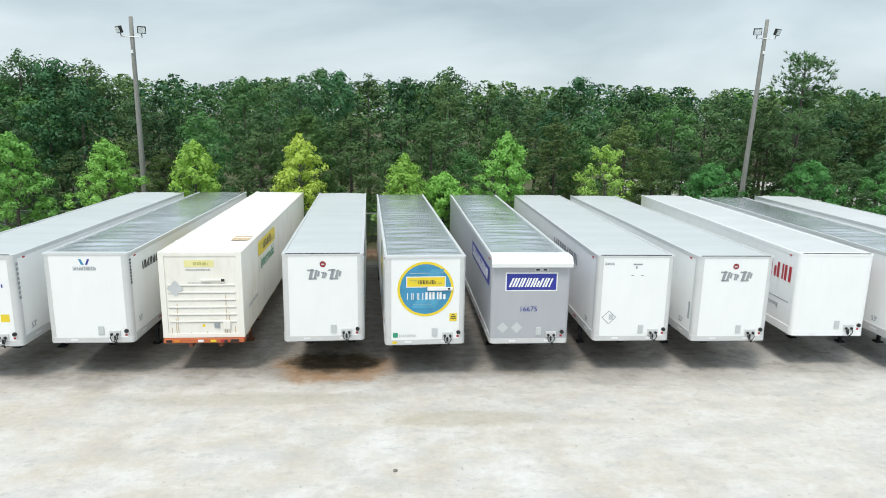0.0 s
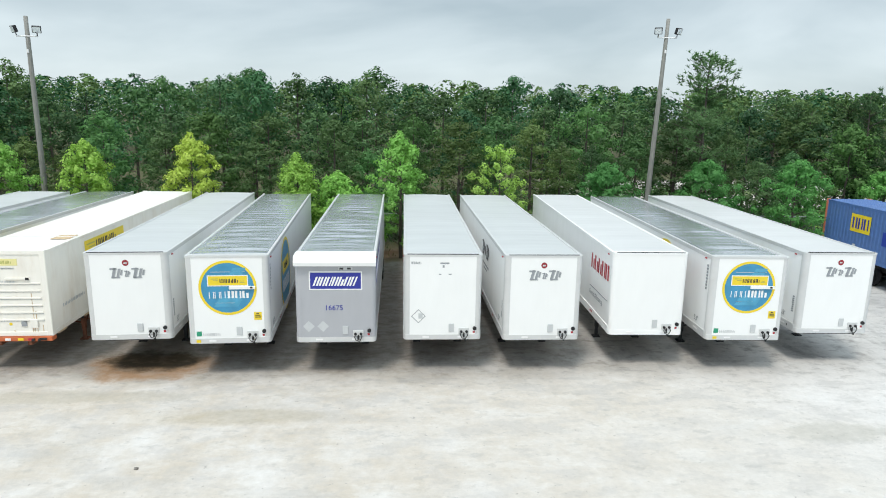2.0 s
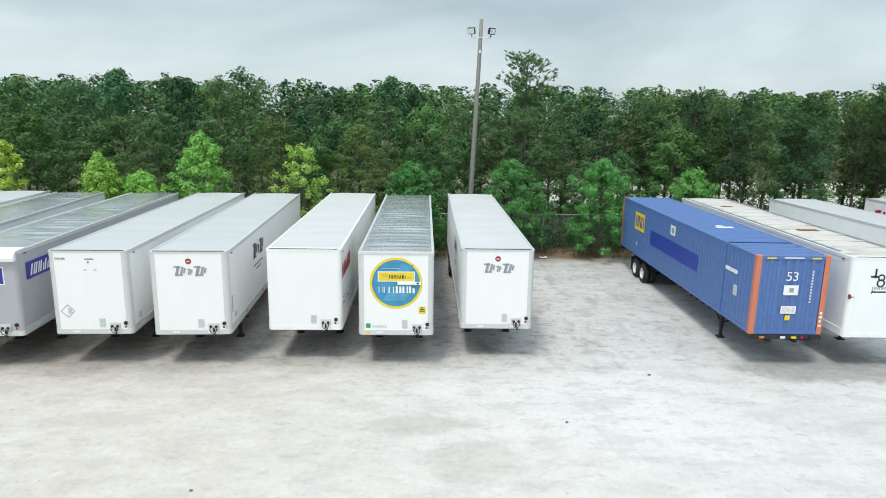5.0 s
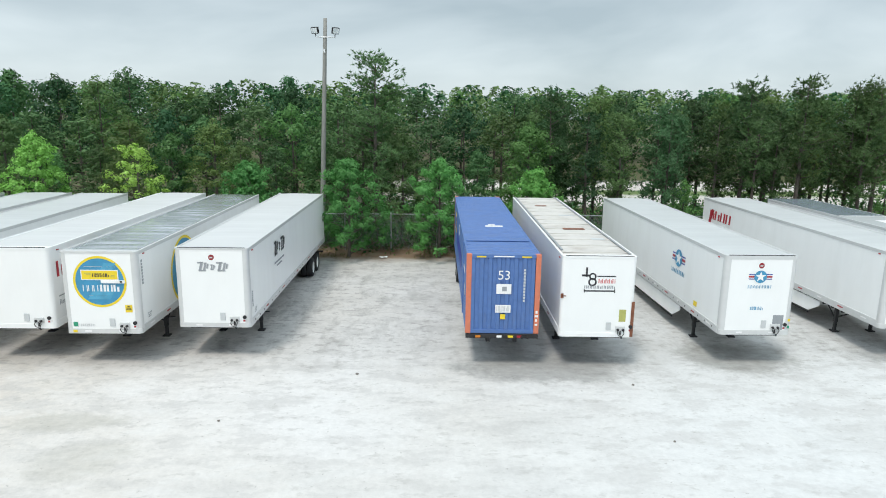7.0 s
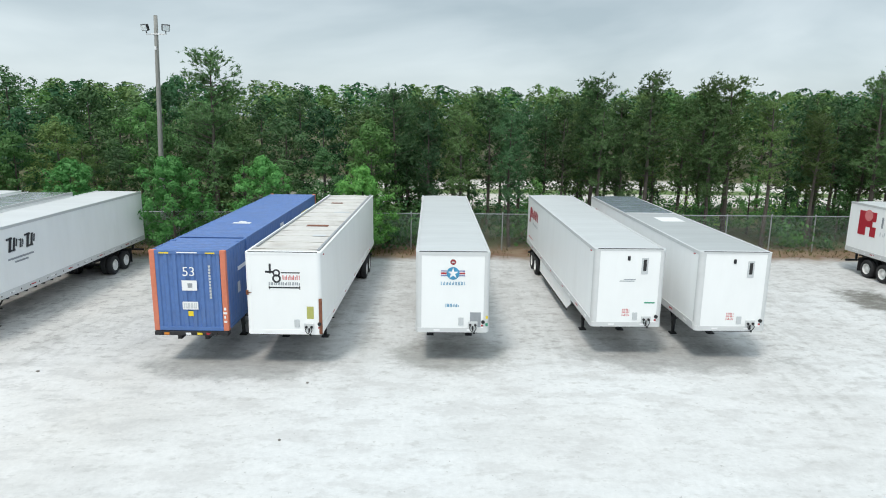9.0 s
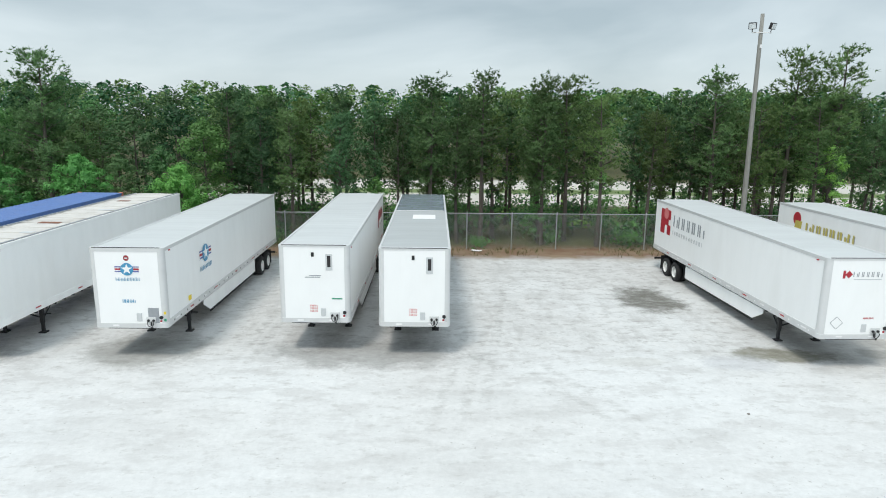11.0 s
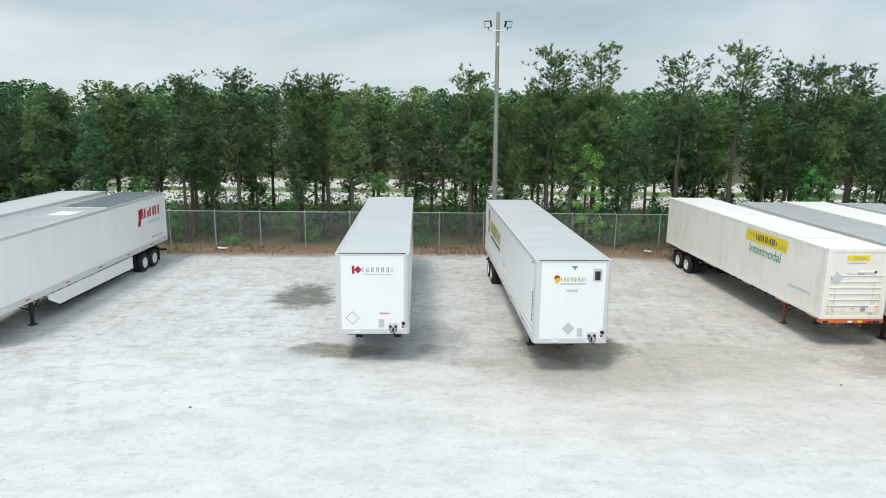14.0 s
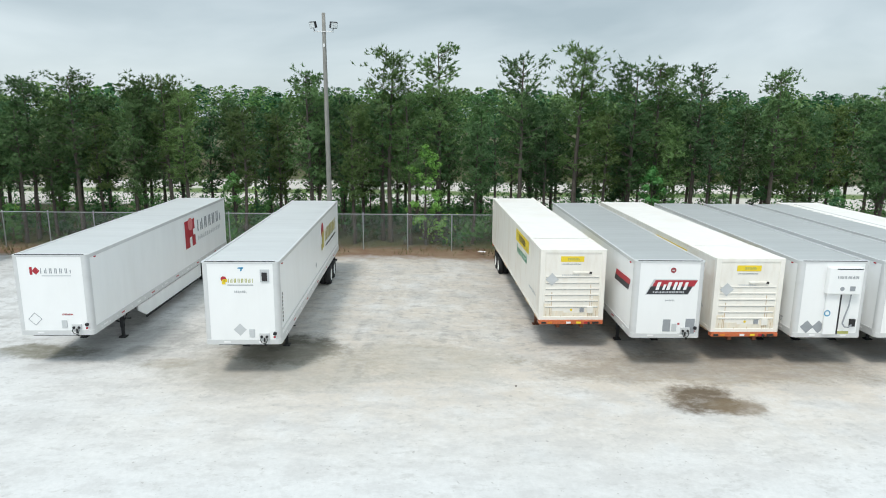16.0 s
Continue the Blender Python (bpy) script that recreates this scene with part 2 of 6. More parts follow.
def add_box(bm, x0, x1, y0, y1, z0, z1, bevel=0.0):
    vs = [bm.verts.new((x, y, z)) for x in (x0, x1) for y in (y0, y1) for z in (z0, z1)]
    fs = [bm.faces.new([vs[i] for i in f]) for f in ((0, 1, 3, 2), (4, 6, 7, 5), (0, 4, 5, 1), (2, 3, 7, 6), (0, 2, 6, 4), (1, 5, 7, 3))]
    if bevel:
        bmesh.ops.bevel(bm, geom=list({e for f in fs for e in f.edges}), offset=bevel, segments=2, affect="EDGES", profile=0.5)
    return bm


def boxes(*rows, bevel=0.0):
    bm = bmesh.new()
    for r in rows:
        add_box(bm, *r, bevel=bevel)
    return bm


def add_tube(bm, a, b, r0, r1=None, seg=8):
    a, b = Vector(a), Vector(b)
    r1 = r0 if r1 is None else r1
    q = (b - a).to_track_quat("Z", "Y")
    rings = []
    for c, r in ((a, r0), (b, r1)):
        rings.append([bm.verts.new(c + q @ Vector((r * math.cos(2 * math.pi * k / seg), r * math.sin(2 * math.pi * k / seg), 0))) for k in range(seg)])
    for k in range(seg):
        bm.faces.new((rings[0][k], rings[0][(k + 1) % seg], rings[1][(k + 1) % seg], rings[1][k]))
    bm.faces.new(rings[0][::-1])
    bm.faces.new(rings[1])
    return bm


def tube(*args, **kw):
    return add_tube(bmesh.new(), *args, **kw)


def outline_extrude(bm, pts, z0, z1):
    lo, hi = [bm.verts.new((x, y, z0)) for x, y in pts], [bm.verts.new((x, y, z1)) for x, y in pts]
    k = len(pts)
    for i in range(k):
        bm.faces.new((lo[i], lo[(i + 1) % k], hi[(i + 1) % k], hi[i]))
    bm.faces.new(lo[::-1])
    bm.faces.new(hi)
    return bm


def van_plan(w, length, r, grow=0.0):
    """Outline of a trailer from above: rounded front corners, square back."""
    h, pts = w / 2 + grow, []
    for k in range(7):
        a = math.pi + k * math.pi / 12
        pts.append((-h + r + r * math.cos(a), -grow + r + r * math.sin(a)))
    for k in range(7):
        a = 1.5 * math.pi + k * math.pi / 12
        pts.append((h - r + r * math.cos(a), -grow + r + r * math.sin(a)))
    return pts + [(h, length + grow), (-h, length + grow)]
# ---------------------------------------------------------------- ground
def yard_level(x, y):
    """Height of the yard: level, with a slight fall past the last gap in the row."""
    s = min(1.0, max(0.0, (x - 77) / 9))
    return -0.20 * s * s * (3 - 2 * s)


TRACKS = ((53.4, 25.0, 51.2, 13.5), (54.1, 25.0, 52.0, 13.5), (55.4, 30.0, 52.9, 15.0), (44.6, 26.0, 44.2, 17.5), (45.1, 26.0, 44.8, 17.5), (54.4, 19.5, 57.6, 13.0),
          (55.0, 20.0, 58.3, 13.5), (76.6, 24.0, 76.2, 15.5), (77.2, 24.0, 76.9, 15.5), (37.6, 28.0, 37.4, 19.0), (80.5, 26.0, 79.6, 17.0))


def ground_material():
    m = bpy.data.materials.new("crushed_stone_yard")
    m.use_nodes = True
    n, l = m.node_tree.nodes, m.node_tree.links
    p = n["Principled BSDF"]
    p.inputs["Specular IOR Level"].default_value = 0.25
    co = n.new("ShaderNodeTexCoord")
    pos = co.outputs["Object"]

    def noise_at(scale, detail=5, rough=0.55, stretch=(1, 1, 1)):
        mp = n.new("ShaderNodeMapping")
        mp.inputs["Scale"].default_value = stretch
        l.new(pos, mp.inputs["Vector"])
        t = n.new("ShaderNodeTexNoise")
        t.inputs["Scale"].default_value, t.inputs["Detail"].default_value, t.inputs["Roughness"].default_value = scale, detail, rough
        l.new(mp.outputs[0], t.inputs["Vector"])
        return t.outputs[0]

    def span(v, a, b, lo=0.0, hi=1.0, smooth=False):
        r = n.new("ShaderNodeMapRange")
        if smooth:
            r.interpolation_type = "SMOOTHSTEP"
        l.new(v, r.inputs["Value"])
        for k, val in zip(("From Min", "From Max", "To Min", "To Max"), (a, b, lo, hi)):
            r.inputs[k].default_value = val
        return r.outputs[0]

    def calc(op, a, b=None):
        x = n.new("ShaderNodeMath")
        x.operation = op
        for i, v in enumerate((a, b)):
            if v is None:
                continue
            if isinstance(v, (int, float)):
                x.inputs[i].default_value = v
            else:
                l.new(v, x.inputs[i])
        return x.outputs[0]

    def blend(fac, a, b):
        x = n.new("ShaderNodeMix")
        x.data_type = "RGBA"
        l.new(fac, x.inputs[0])
        for i, v in ((6, a), (7, b)):
            if isinstance(v, tuple):
                x.inputs[i].default_value = (*v, 1)
            else:
                l.new(v, x.inputs[i])
        return x.outputs[2]

    sep = n.new("ShaderNodeSeparateXYZ")
    l.new(pos, sep.inputs[0])
    X, Y = sep.outputs[0], sep.outputs[1]
    broad, mid, fine = noise_at(0.09, 4), noise_at(0.55, 6, 0.62), noise_at(5.0, 6, 0.7)
    drag = noise_at(0.5, 4, 0.55, (0.35, 0.9, 1))
    ragged = calc("ADD", calc("MULTIPLY", calc("SUBTRACT", mid, 0.5), 3.6), calc("MULTIPLY", calc("SUBTRACT", fine, 0.5), 0.9))
    specks, along = noise_at(6.0, 4, 0.6), noise_at(1.1, 6, 0.68, (1.1, 0.40, 1))
    blotch, chips = noise_at(1.0, 9, 0.68, (0.6, 1.15, 1)), noise_at(2.4, 8, 0.68, (0.7, 1.15, 1))
    col = blend(span(broad, 0.35, 0.65), (0.655, 0.625, 0.585), (0.715, 0.70, 0.685))
    # cooler, cleaner stone in the middle of the yard
    col = blend(span(X, 20, 40, 0, 0.85, True), col, blend(span(broad, 0.35, 0.65), (0.635, 0.64, 0.635), (0.685, 0.70, 0.70)))
    # tan fines at the west end and round the lone trailers
    col = blend(calc("MULTIPLY", span(X, 26, 2, 0, 0.9, True), span(mid, 0.30, 0.62)), col, (0.57, 0.51, 0.43))
    col = blend(calc("MULTIPLY", span(X, 64, 77, 0, 0.9, True), calc("MULTIPLY", span(mid, 0.24, 0.55), span(Y, 11, 17))), col, (0.60, 0.54, 0.465))
    # crust broken into pale and grey patches, streaks along the driving lane, loose dark chips
    calm = span(Y, 9, 19, 0.55, 1.0)
    col = blend(calc("MULTIPLY", calm, span(blotch, 0.50, 0.58, 0, 0.42)), col, (0.47, 0.46, 0.45))
    col = blend(span(blotch, 0.46, 0.40, 0, 0.22), col, (0.78, 0.78, 0.77))
    col = blend(calc("MULTIPLY", calm, span(chips, 0.56, 0.64, 0, 0.45)), col, (0.40, 0.39, 0.37))
    col = blend(span(drag, 0.54, 0.66, 0, 0.2), col, (0.45, 0.45, 0.44))
    col = blend(span(specks, 0.66, 0.70, 0, 0.5), col, (0.27, 0.26, 0.24))
    # worn, dirtier band where the trailers stand, part of its dark being painted shade, with wheel tracks leading in
    # and out
    row = calc("ADD", Y, ragged)
    tight = span(X, 32, 20, 0.48, 1.0, True)
    band = calc("MULTIPLY", tight, calc("MULTIPLY", span(row, 18.6, 21.8, 0, 1, True), span(row, 33, 38, 1, 0.6)))
    col = blend(calc("MULTIPLY", band, span(drag, 0.3, 0.7, 0.15, 0.5)), col, (0.42, 0.41, 0.39))
    col = blend(calc("MULTIPLY", band, span(along, 0.50, 0.62, 0, 0.6)), col, (0.31, 0.30, 0.285))
    col = blend(calc("MULTIPLY", band, span(chips, 0.52, 0.60, 0, 0.5)), col, (0.27, 0.26, 0.245))
    col = blend(calc("MULTIPLY", band, span(blotch, 0.44, 0.40, 0, 0.5)), col, (0.62, 0.61, 0.59))
    # dark brown puts the shade under the west noses into the ground colour
    west = calc("MULTIPLY", band, span(X, 22, 4, 0, 0.75, True))
    col = blend(calc("MULTIPLY", west, span(chips, 0.42, 0.58, 0.75, 1.0)), col, (0.22, 0.187, 0.155))
    # wet, oily and plain darker patches, several under noses, each with its own place, reach and colour
    for sx, sy, rx, ry, c, k in ((-2.5, 20.7, 2.3, 1.35, (0.36, 0.20, 0.09), 0.8), (-2.5, 21.3, 1.7, 1.15, (0.06, 0.048, 0.03), 0.92), (1.5, 16.9, 2.6, 0.55, (0.42, 0.36, 0.25), 0.45), (-4.2, 18.3, 4.0, 0.5, (0.44, 0.40, 0.32), 0.5), (62.2, 27.5, 1.7, 2.3, (0.12, 0.115, 0.095), 0.85),
                                 (64.9, 20.1, 2.4, 0.8, (0.15, 0.14, 0.085), 0.75), (62.9, 19.3, 1.5, 0.9, (0.42, 0.43, 0.46), 0.4), (68.4, 20.2, 0.6, 0.5, (0.25, 0.24, 0.21), 0.6), (70.0, 19.0, 1.0, 0.6, (0.40, 0.35, 0.28), 0.5), (67.8, 21.2, 2.6, 2.6, (0.27, 0.27, 0.26), 0.55),
                                 (74.0, 20.4, 2.3, 1.8, (0.10, 0.092, 0.068), 0.92), (73.9, 18.6, 4.4, 2.6, (0.36, 0.33, 0.27), 0.5), (88.7, 16.6, 1.6, 1.25, (0.12, 0.085, 0.05), 0.92), (89.6, 15.8, 1.0, 0.7, (0.20, 0.15, 0.095), 0.75),
                                 (18.5, 15.6, 1.9, 0.7, (0.40, 0.39, 0.34), 0.45), (20.0, 13.5, 1.3, 1.2, (0.42, 0.41, 0.36), 0.35),
                                 (33.5, 19.6, 3.6, 1.5, (0.24, 0.24, 0.23), 0.6), (40.8, 20.5, 2.2, 1.8, (0.26, 0.26, 0.24), 0.6),
                                 (49.2, 20.3, 3.8, 1.6, (0.27, 0.27, 0.26), 0.6), (59.0, 19.4, 1.6, 0.5, (0.42, 0.41, 0.37), 0.3),
                                 (79.5, 19.5, 3.4, 2.4, (0.40, 0.36, 0.29), 0.5), (90.0, 19.0, 7.0, 2.0, (0.27, 0.22, 0.16), 0.6)):
        dx, dy = calc("DIVIDE", calc("SUBTRACT", X, sx), rx), calc("DIVIDE", calc("SUBTRACT", Y, sy), ry)
        d = calc("SQRT", calc("ADD", calc("MULTIPLY", dx, dx), calc("MULTIPLY", dy, dy)))
        d = calc("ADD", d, calc("MULTIPLY", ragged, 0.5))
        col = blend(calc("MULTIPLY", span(d, 1.15, 0.6, 0, k, True), span(chips, 0.40, 0.52, 0.78, 1.0)), col, c)
    # pairs of wheel tracks swinging out of the row
    for ax, ay, bx, by in TRACKS:
        ln = math.hypot(bx - ax, by - ay)
        ux, uy = (bx - ax) / ln, (by - ay) / ln
        dx, dy = calc("SUBTRACT", X, ax), calc("SUBTRACT", Y, ay)
        u = calc("ADD", calc("MULTIPLY", dx, ux), calc("MULTIPLY", dy, uy))
        v = calc("ABSOLUTE", calc("SUBTRACT", calc("MULTIPLY", dx, uy), calc("MULTIPLY", dy, ux)))
        v = calc("ADD", v, calc("MULTIPLY", calc("SUBTRACT", mid, 0.5), 0.25))
        m1 = calc("MULTIPLY", span(v, 0.24, 0.10, 0, 0.27), calc("MULTIPLY", span(u, 0, 1.5), span(u, ln, ln - 2.5)))
        col = blend(calc("MULTIPLY", m1, span(chips, 0.44, 0.54, 0.0, 1.0)), col, (0.30, 0.295, 0.28))
    # pine straw and bare soil before the fence, woodland floor behind, an open lot past the trees
    col = blend(span(row, 36.0, 37.6), col, blend(span(mid, 0.4, 0.6), (0.21, 0.125, 0.08), (0.27, 0.20, 0.135)))
    col = blend(span(row, 39.6, 41.2), col, blend(span(fine, 0.4, 0.6), (0.06, 0.085, 0.03), (0.13, 0.11, 0.06)))
    lot = calc("MULTIPLY", span(row, 60, 62), span(row, 88, 84))
    col = blend(calc("MULTIPLY", lot, span(X, 22, 34)), col, (0.56, 0.54, 0.49))
    lawn = calc("MULTIPLY", span(row, 70, 71.5), span(row, 76, 74.5))
    col = blend(calc("MULTIPLY", lawn, span(X, 22, 34)), col, (0.14, 0.20, 0.07))
    g = n.new("ShaderNodeVectorMath")
    g.operation = "SCALE"
    l.new(col, g.inputs[0])
    l.new(span(fine, 0.25, 0.75, 0.83, 0.99), g.inputs["Scale"])
    l.new(g.outputs[0], p.inputs["Base Color"])
    p.inputs["Roughness"].default_value = 0.9
    b = n.new("ShaderNodeBump")
    b.inputs["Strength"].default_value, b.inputs["Distance"].default_value = 0.35, 0.05
    l.new(calc("ADD", fine, calc("MULTIPLY", mid, 0.6)), b.inputs["Height"])
    l.new(b.outputs[0], p.inputs["Normal"])
    return m


def ground_sheet():
    xs = [-1500, -600, -200] + list(range(-60, 161, 2)) + [240, 640, 1500]
    ys = [-1200, -400, -120] + list(range(-40, 121, 4)) + [200, 500, 1500]
    bm = bmesh.new()
    grid = [[bm.verts.new((x, y, yard_level(x, y))) for x in xs] for y in ys]
    for j in range(len(ys) - 1):
        for i in range(len(xs) - 1):
            bm.faces.new((grid[j][i], grid[j][i + 1], grid[j + 1][i + 1], grid[j + 1][i]))
    ob = new("ground", mesh_of("ground", bm, ground_material(), True))
    return tagged(ob, "pale crushed-stone yard with tan stains and wet patches", "ground", kind="structure")


ground_sheet()


# ---------------------------------------------------------------- trailers
W, L, TOP, FLOOR = 2.59, 15.9, 4.11, 1.25


def wheel(parent, x, y, side):
    """Dual wheel: two tyres and a dished white rim facing outwards."""
    def tyre():
        bm = bmesh.new()
        prof = [(-0.14, 0.30), (-0.14, 0.47), (-0.10, 0.51), (0.10, 0.51), (0.14, 0.47), (0.14, 0.30)]
        seg, rings = 24, []
        for dx in (-0.16, 0.16):
            rings = [[bm.verts.new((dx + px, r * math.cos(2 * math.pi * k / seg), r * math.sin(2 * math.pi * k / seg))) for k in range(seg)] for px, r in prof]
            for a, b in zip(rings, rings[1:] + rings[:1]):
                for k in range(seg):
                    bm.faces.new((a[k], a[(k + 1) % seg], b[(k + 1) % seg], b[k]))
        return bm

    def rim():
        bm = bmesh.new()
        prof = [(0.30, 0.305), (0.285, 0.28), (0.16, 0.25), (0.15, 0.17), (0.22, 0.13), (0.26, 0.10), (0.27, 0.0)]
        seg = 20
        rings = [[bm.verts.new((px, r * math.cos(2 * math.pi * k / seg), r * math.sin(2 * math.pi * k / seg))) for k in range(seg)] for px, r in prof[:-1]]
        for a, b in zip(rings, rings[1:]):
            for k in range(seg):
                bm.faces.new((a[k], a[(k + 1) % seg], b[(k + 1) % seg], b[k]))
        bm.faces.new(rings[-1])
        for k in range(8):
            a = 2 * math.pi * k / 8
            add_tube(bm, (0.15, 0.20 * math.cos(a), 0.20 * math.sin(a)), (0.18, 0.20 * math.cos(a), 0.20 * math.sin(a)), 0.018, seg=5)
        return bm

    at = pose(x, y, 0.51, 0, 0, 0 if side > 0 else 180)
    t = part("wheel", lambda: tube((-0.3, 0, 0), (0.14, 0, 0), 0.16, seg=12), DARK, parent, at=at, key="hub")
    part("tyre", tyre, RUBBER, t, key="t", smooth=True)
    part("rim", rim, RIM, t, key="r")


def running_gear(root, skirt=False, leg_mat=DARK, slide=0.0):
    """Tandem axles with wheels, sliding frame, mud flaps and landing legs."""
    part("axle_frame", lambda: boxes((-0.62, -0.48, 11.6, 15.3, 0.78, 1.12), (0.48, 0.62, 11.6, 15.3, 0.78, 1.12),
                                     *[(-0.6, 0.6, y, y + 0.1, 0.85, 1.0) for y in (11.8, 13.5, 15.0)], bevel=0.01), DARK, root, at=pose(0, slide, 0), key="af")
    for y in (12.7 + slide, 13.95 + slide):
        part("axle", lambda: tube((-1.0, 0, 0.51), (1.0, 0, 0.51), 0.075, seg=10), DARK, root, at=pose(0, y, 0), key="ax")
        for s in (-1, 1):
            wheel(root, s * 0.98, y, s)
    for s in (-1, 1):
        part("mud_flap", lambda: boxes((-0.32, 0.32, 0, 0.012, 0.22, 1.0)), RUBBER, root, at=pose(s * 0.93, 14.7 + slide, 0), key="mf")

        def leg():
            bm = boxes((-0.07, 0.07, -0.07, 0.07, 0.42, 1.2), (-0.055, 0.055, -0.055, 0.055, 0.05, 0.45), (-0.14, 0.14, -0.14, 0.14, 0.0, 0.05), bevel=0.008)
            add_tube(bm, (0, 0.05, 0.55), (0, 0.75, 1.1), 0.03, seg=6)
            return bm
        part("landing_leg", leg, leg_mat, root, at=pose(s * 0.78, 3.2, 0), key="leg")
    part("leg_brace", lambda: add_tube(add_tube(tube((-0.75, 2.45, 0.62), (0.75, 2.45, 1.05), 0.03, seg=6), (0.75, 2.47, 0.62), (-0.75, 2.47, 1.05), 0.03, seg=6), (0.78, 2.45, 0.8), (1.15, 2.45, 0.8), 0.025, seg=6), leg_mat, root, at=pose(0, 0.75, 0), key="lb")
    part("kingpin_plate", lambda: add_tube(boxes((-0.9, 0.9, 0.12, 2.1, 1.14, 1.2)), (0, 0.9, 1.08), (0, 0.9, 0.98), 0.05), DARK, root, key="kp")
    for k in range(21):
        part("cross_member", lambda: boxes((-1.2, 1.2, 0, 0.06, 1.1, 1.21)), DARK, root, at=pose(0, 2.3 + 0.62 * k, 0), key="cm")
    if skirt:
        def panel():
            bm = bmesh.new()
            ys, zs = (3.75, 4.5, 11.4), (0.95, 0.54, 0.50)
            for x0, x1 in ((-0.02, 0.02),):
                v = [[bm.verts.new((x, y, z)) for y, z in ((ys[0], 1.14), (ys[0], zs[0]), (ys[1], zs[1]), (ys[2], zs[2]), (ys[2], 1.14))] for x in (x0, x1)]
                bm.faces.new(v[0])
                bm.faces.new(v[1][::-1])
                for k in range(5):
                    bm.faces.new((v[0][k], v[0][(k + 1) % 5], v[1][(k + 1) % 5], v[1][k]))
            return bm
        for s in (-1, 1):
            part("side_skirt", panel, WHITE, root, "white plastic aerodynamic skirt", at=pose(s * 1.2, 0, 0), key="sk")
            part("skirt_edge", lambda: boxes((-0.012, 0.012, 4.5, 11.4, 0.42, 0.53)), RUBBER, root, "black rubber lower edge of the skirt", at=pose(s * 1.2, 0, 0), key="ske")


def nose_fittings(root, gx=0.72, mat=WHITE):
    """Air-line box with couplings, round power socket and small labels on the nose."""
    box = part("coupling_box", lambda: boxes((-0.17, 0.17, -0.05, 0.0, 1.42, 1.62), bevel=0.01), ALU, root, at=pose(gx, 0, 0), key="gb")
    part("air_coupling", lambda: add_tube(add_tube(tube((-0.09, -0.09, 1.50), (-0.09, 0, 1.50), 0.045, seg=10), (0.09, -0.09, 1.50), (0.09, 0, 1.50), 0.045, seg=10), (0, -0.06, 1.30), (0, -0.03, 1.46), 0.03, seg=8), DARK, root, at=pose(gx, 0, 0), key="ac")
    def lines():
        bm = bmesh.new()
        for a, b in ((-0.09, 0.02), (0.09, 0.05)):
            pts = [(a, -0.09, 1.49), (a * 1.3, -0.13, 1.40), (a * 0.8, -0.13, 1.31), (b, -0.10, 1.26), (b + 0.02, -0.06, 1.18)]
            for p, q in zip(pts, pts[1:]):
                add_tube(bm, p, q, 0.014, seg=5)
        return bm
    part("air_line", lines, DARK, root, at=pose(gx, 0, 0), key="al")
    part("power_socket", lambda: tube((0, -0.05, 1.60), (0, 0, 1.60), 0.065, seg=14), DARK, root, at=pose(gx + 0.36, 0, 0), key="ps")
    part("socket_label", lambda: boxes((-0.07, 0.07, -0.004, 0, 1.43, 1.50)), RED, root, at=pose(gx + 0.37, 0, 0), key="sl")
    part("document_box", lambda: boxes((-0.09, 0.09, -0.03, 0, 1.48, 1.76), bevel=0.01), PALE_PRINT, root, at=pose(gx - 0.42, 0, 0), key="db")
    return box


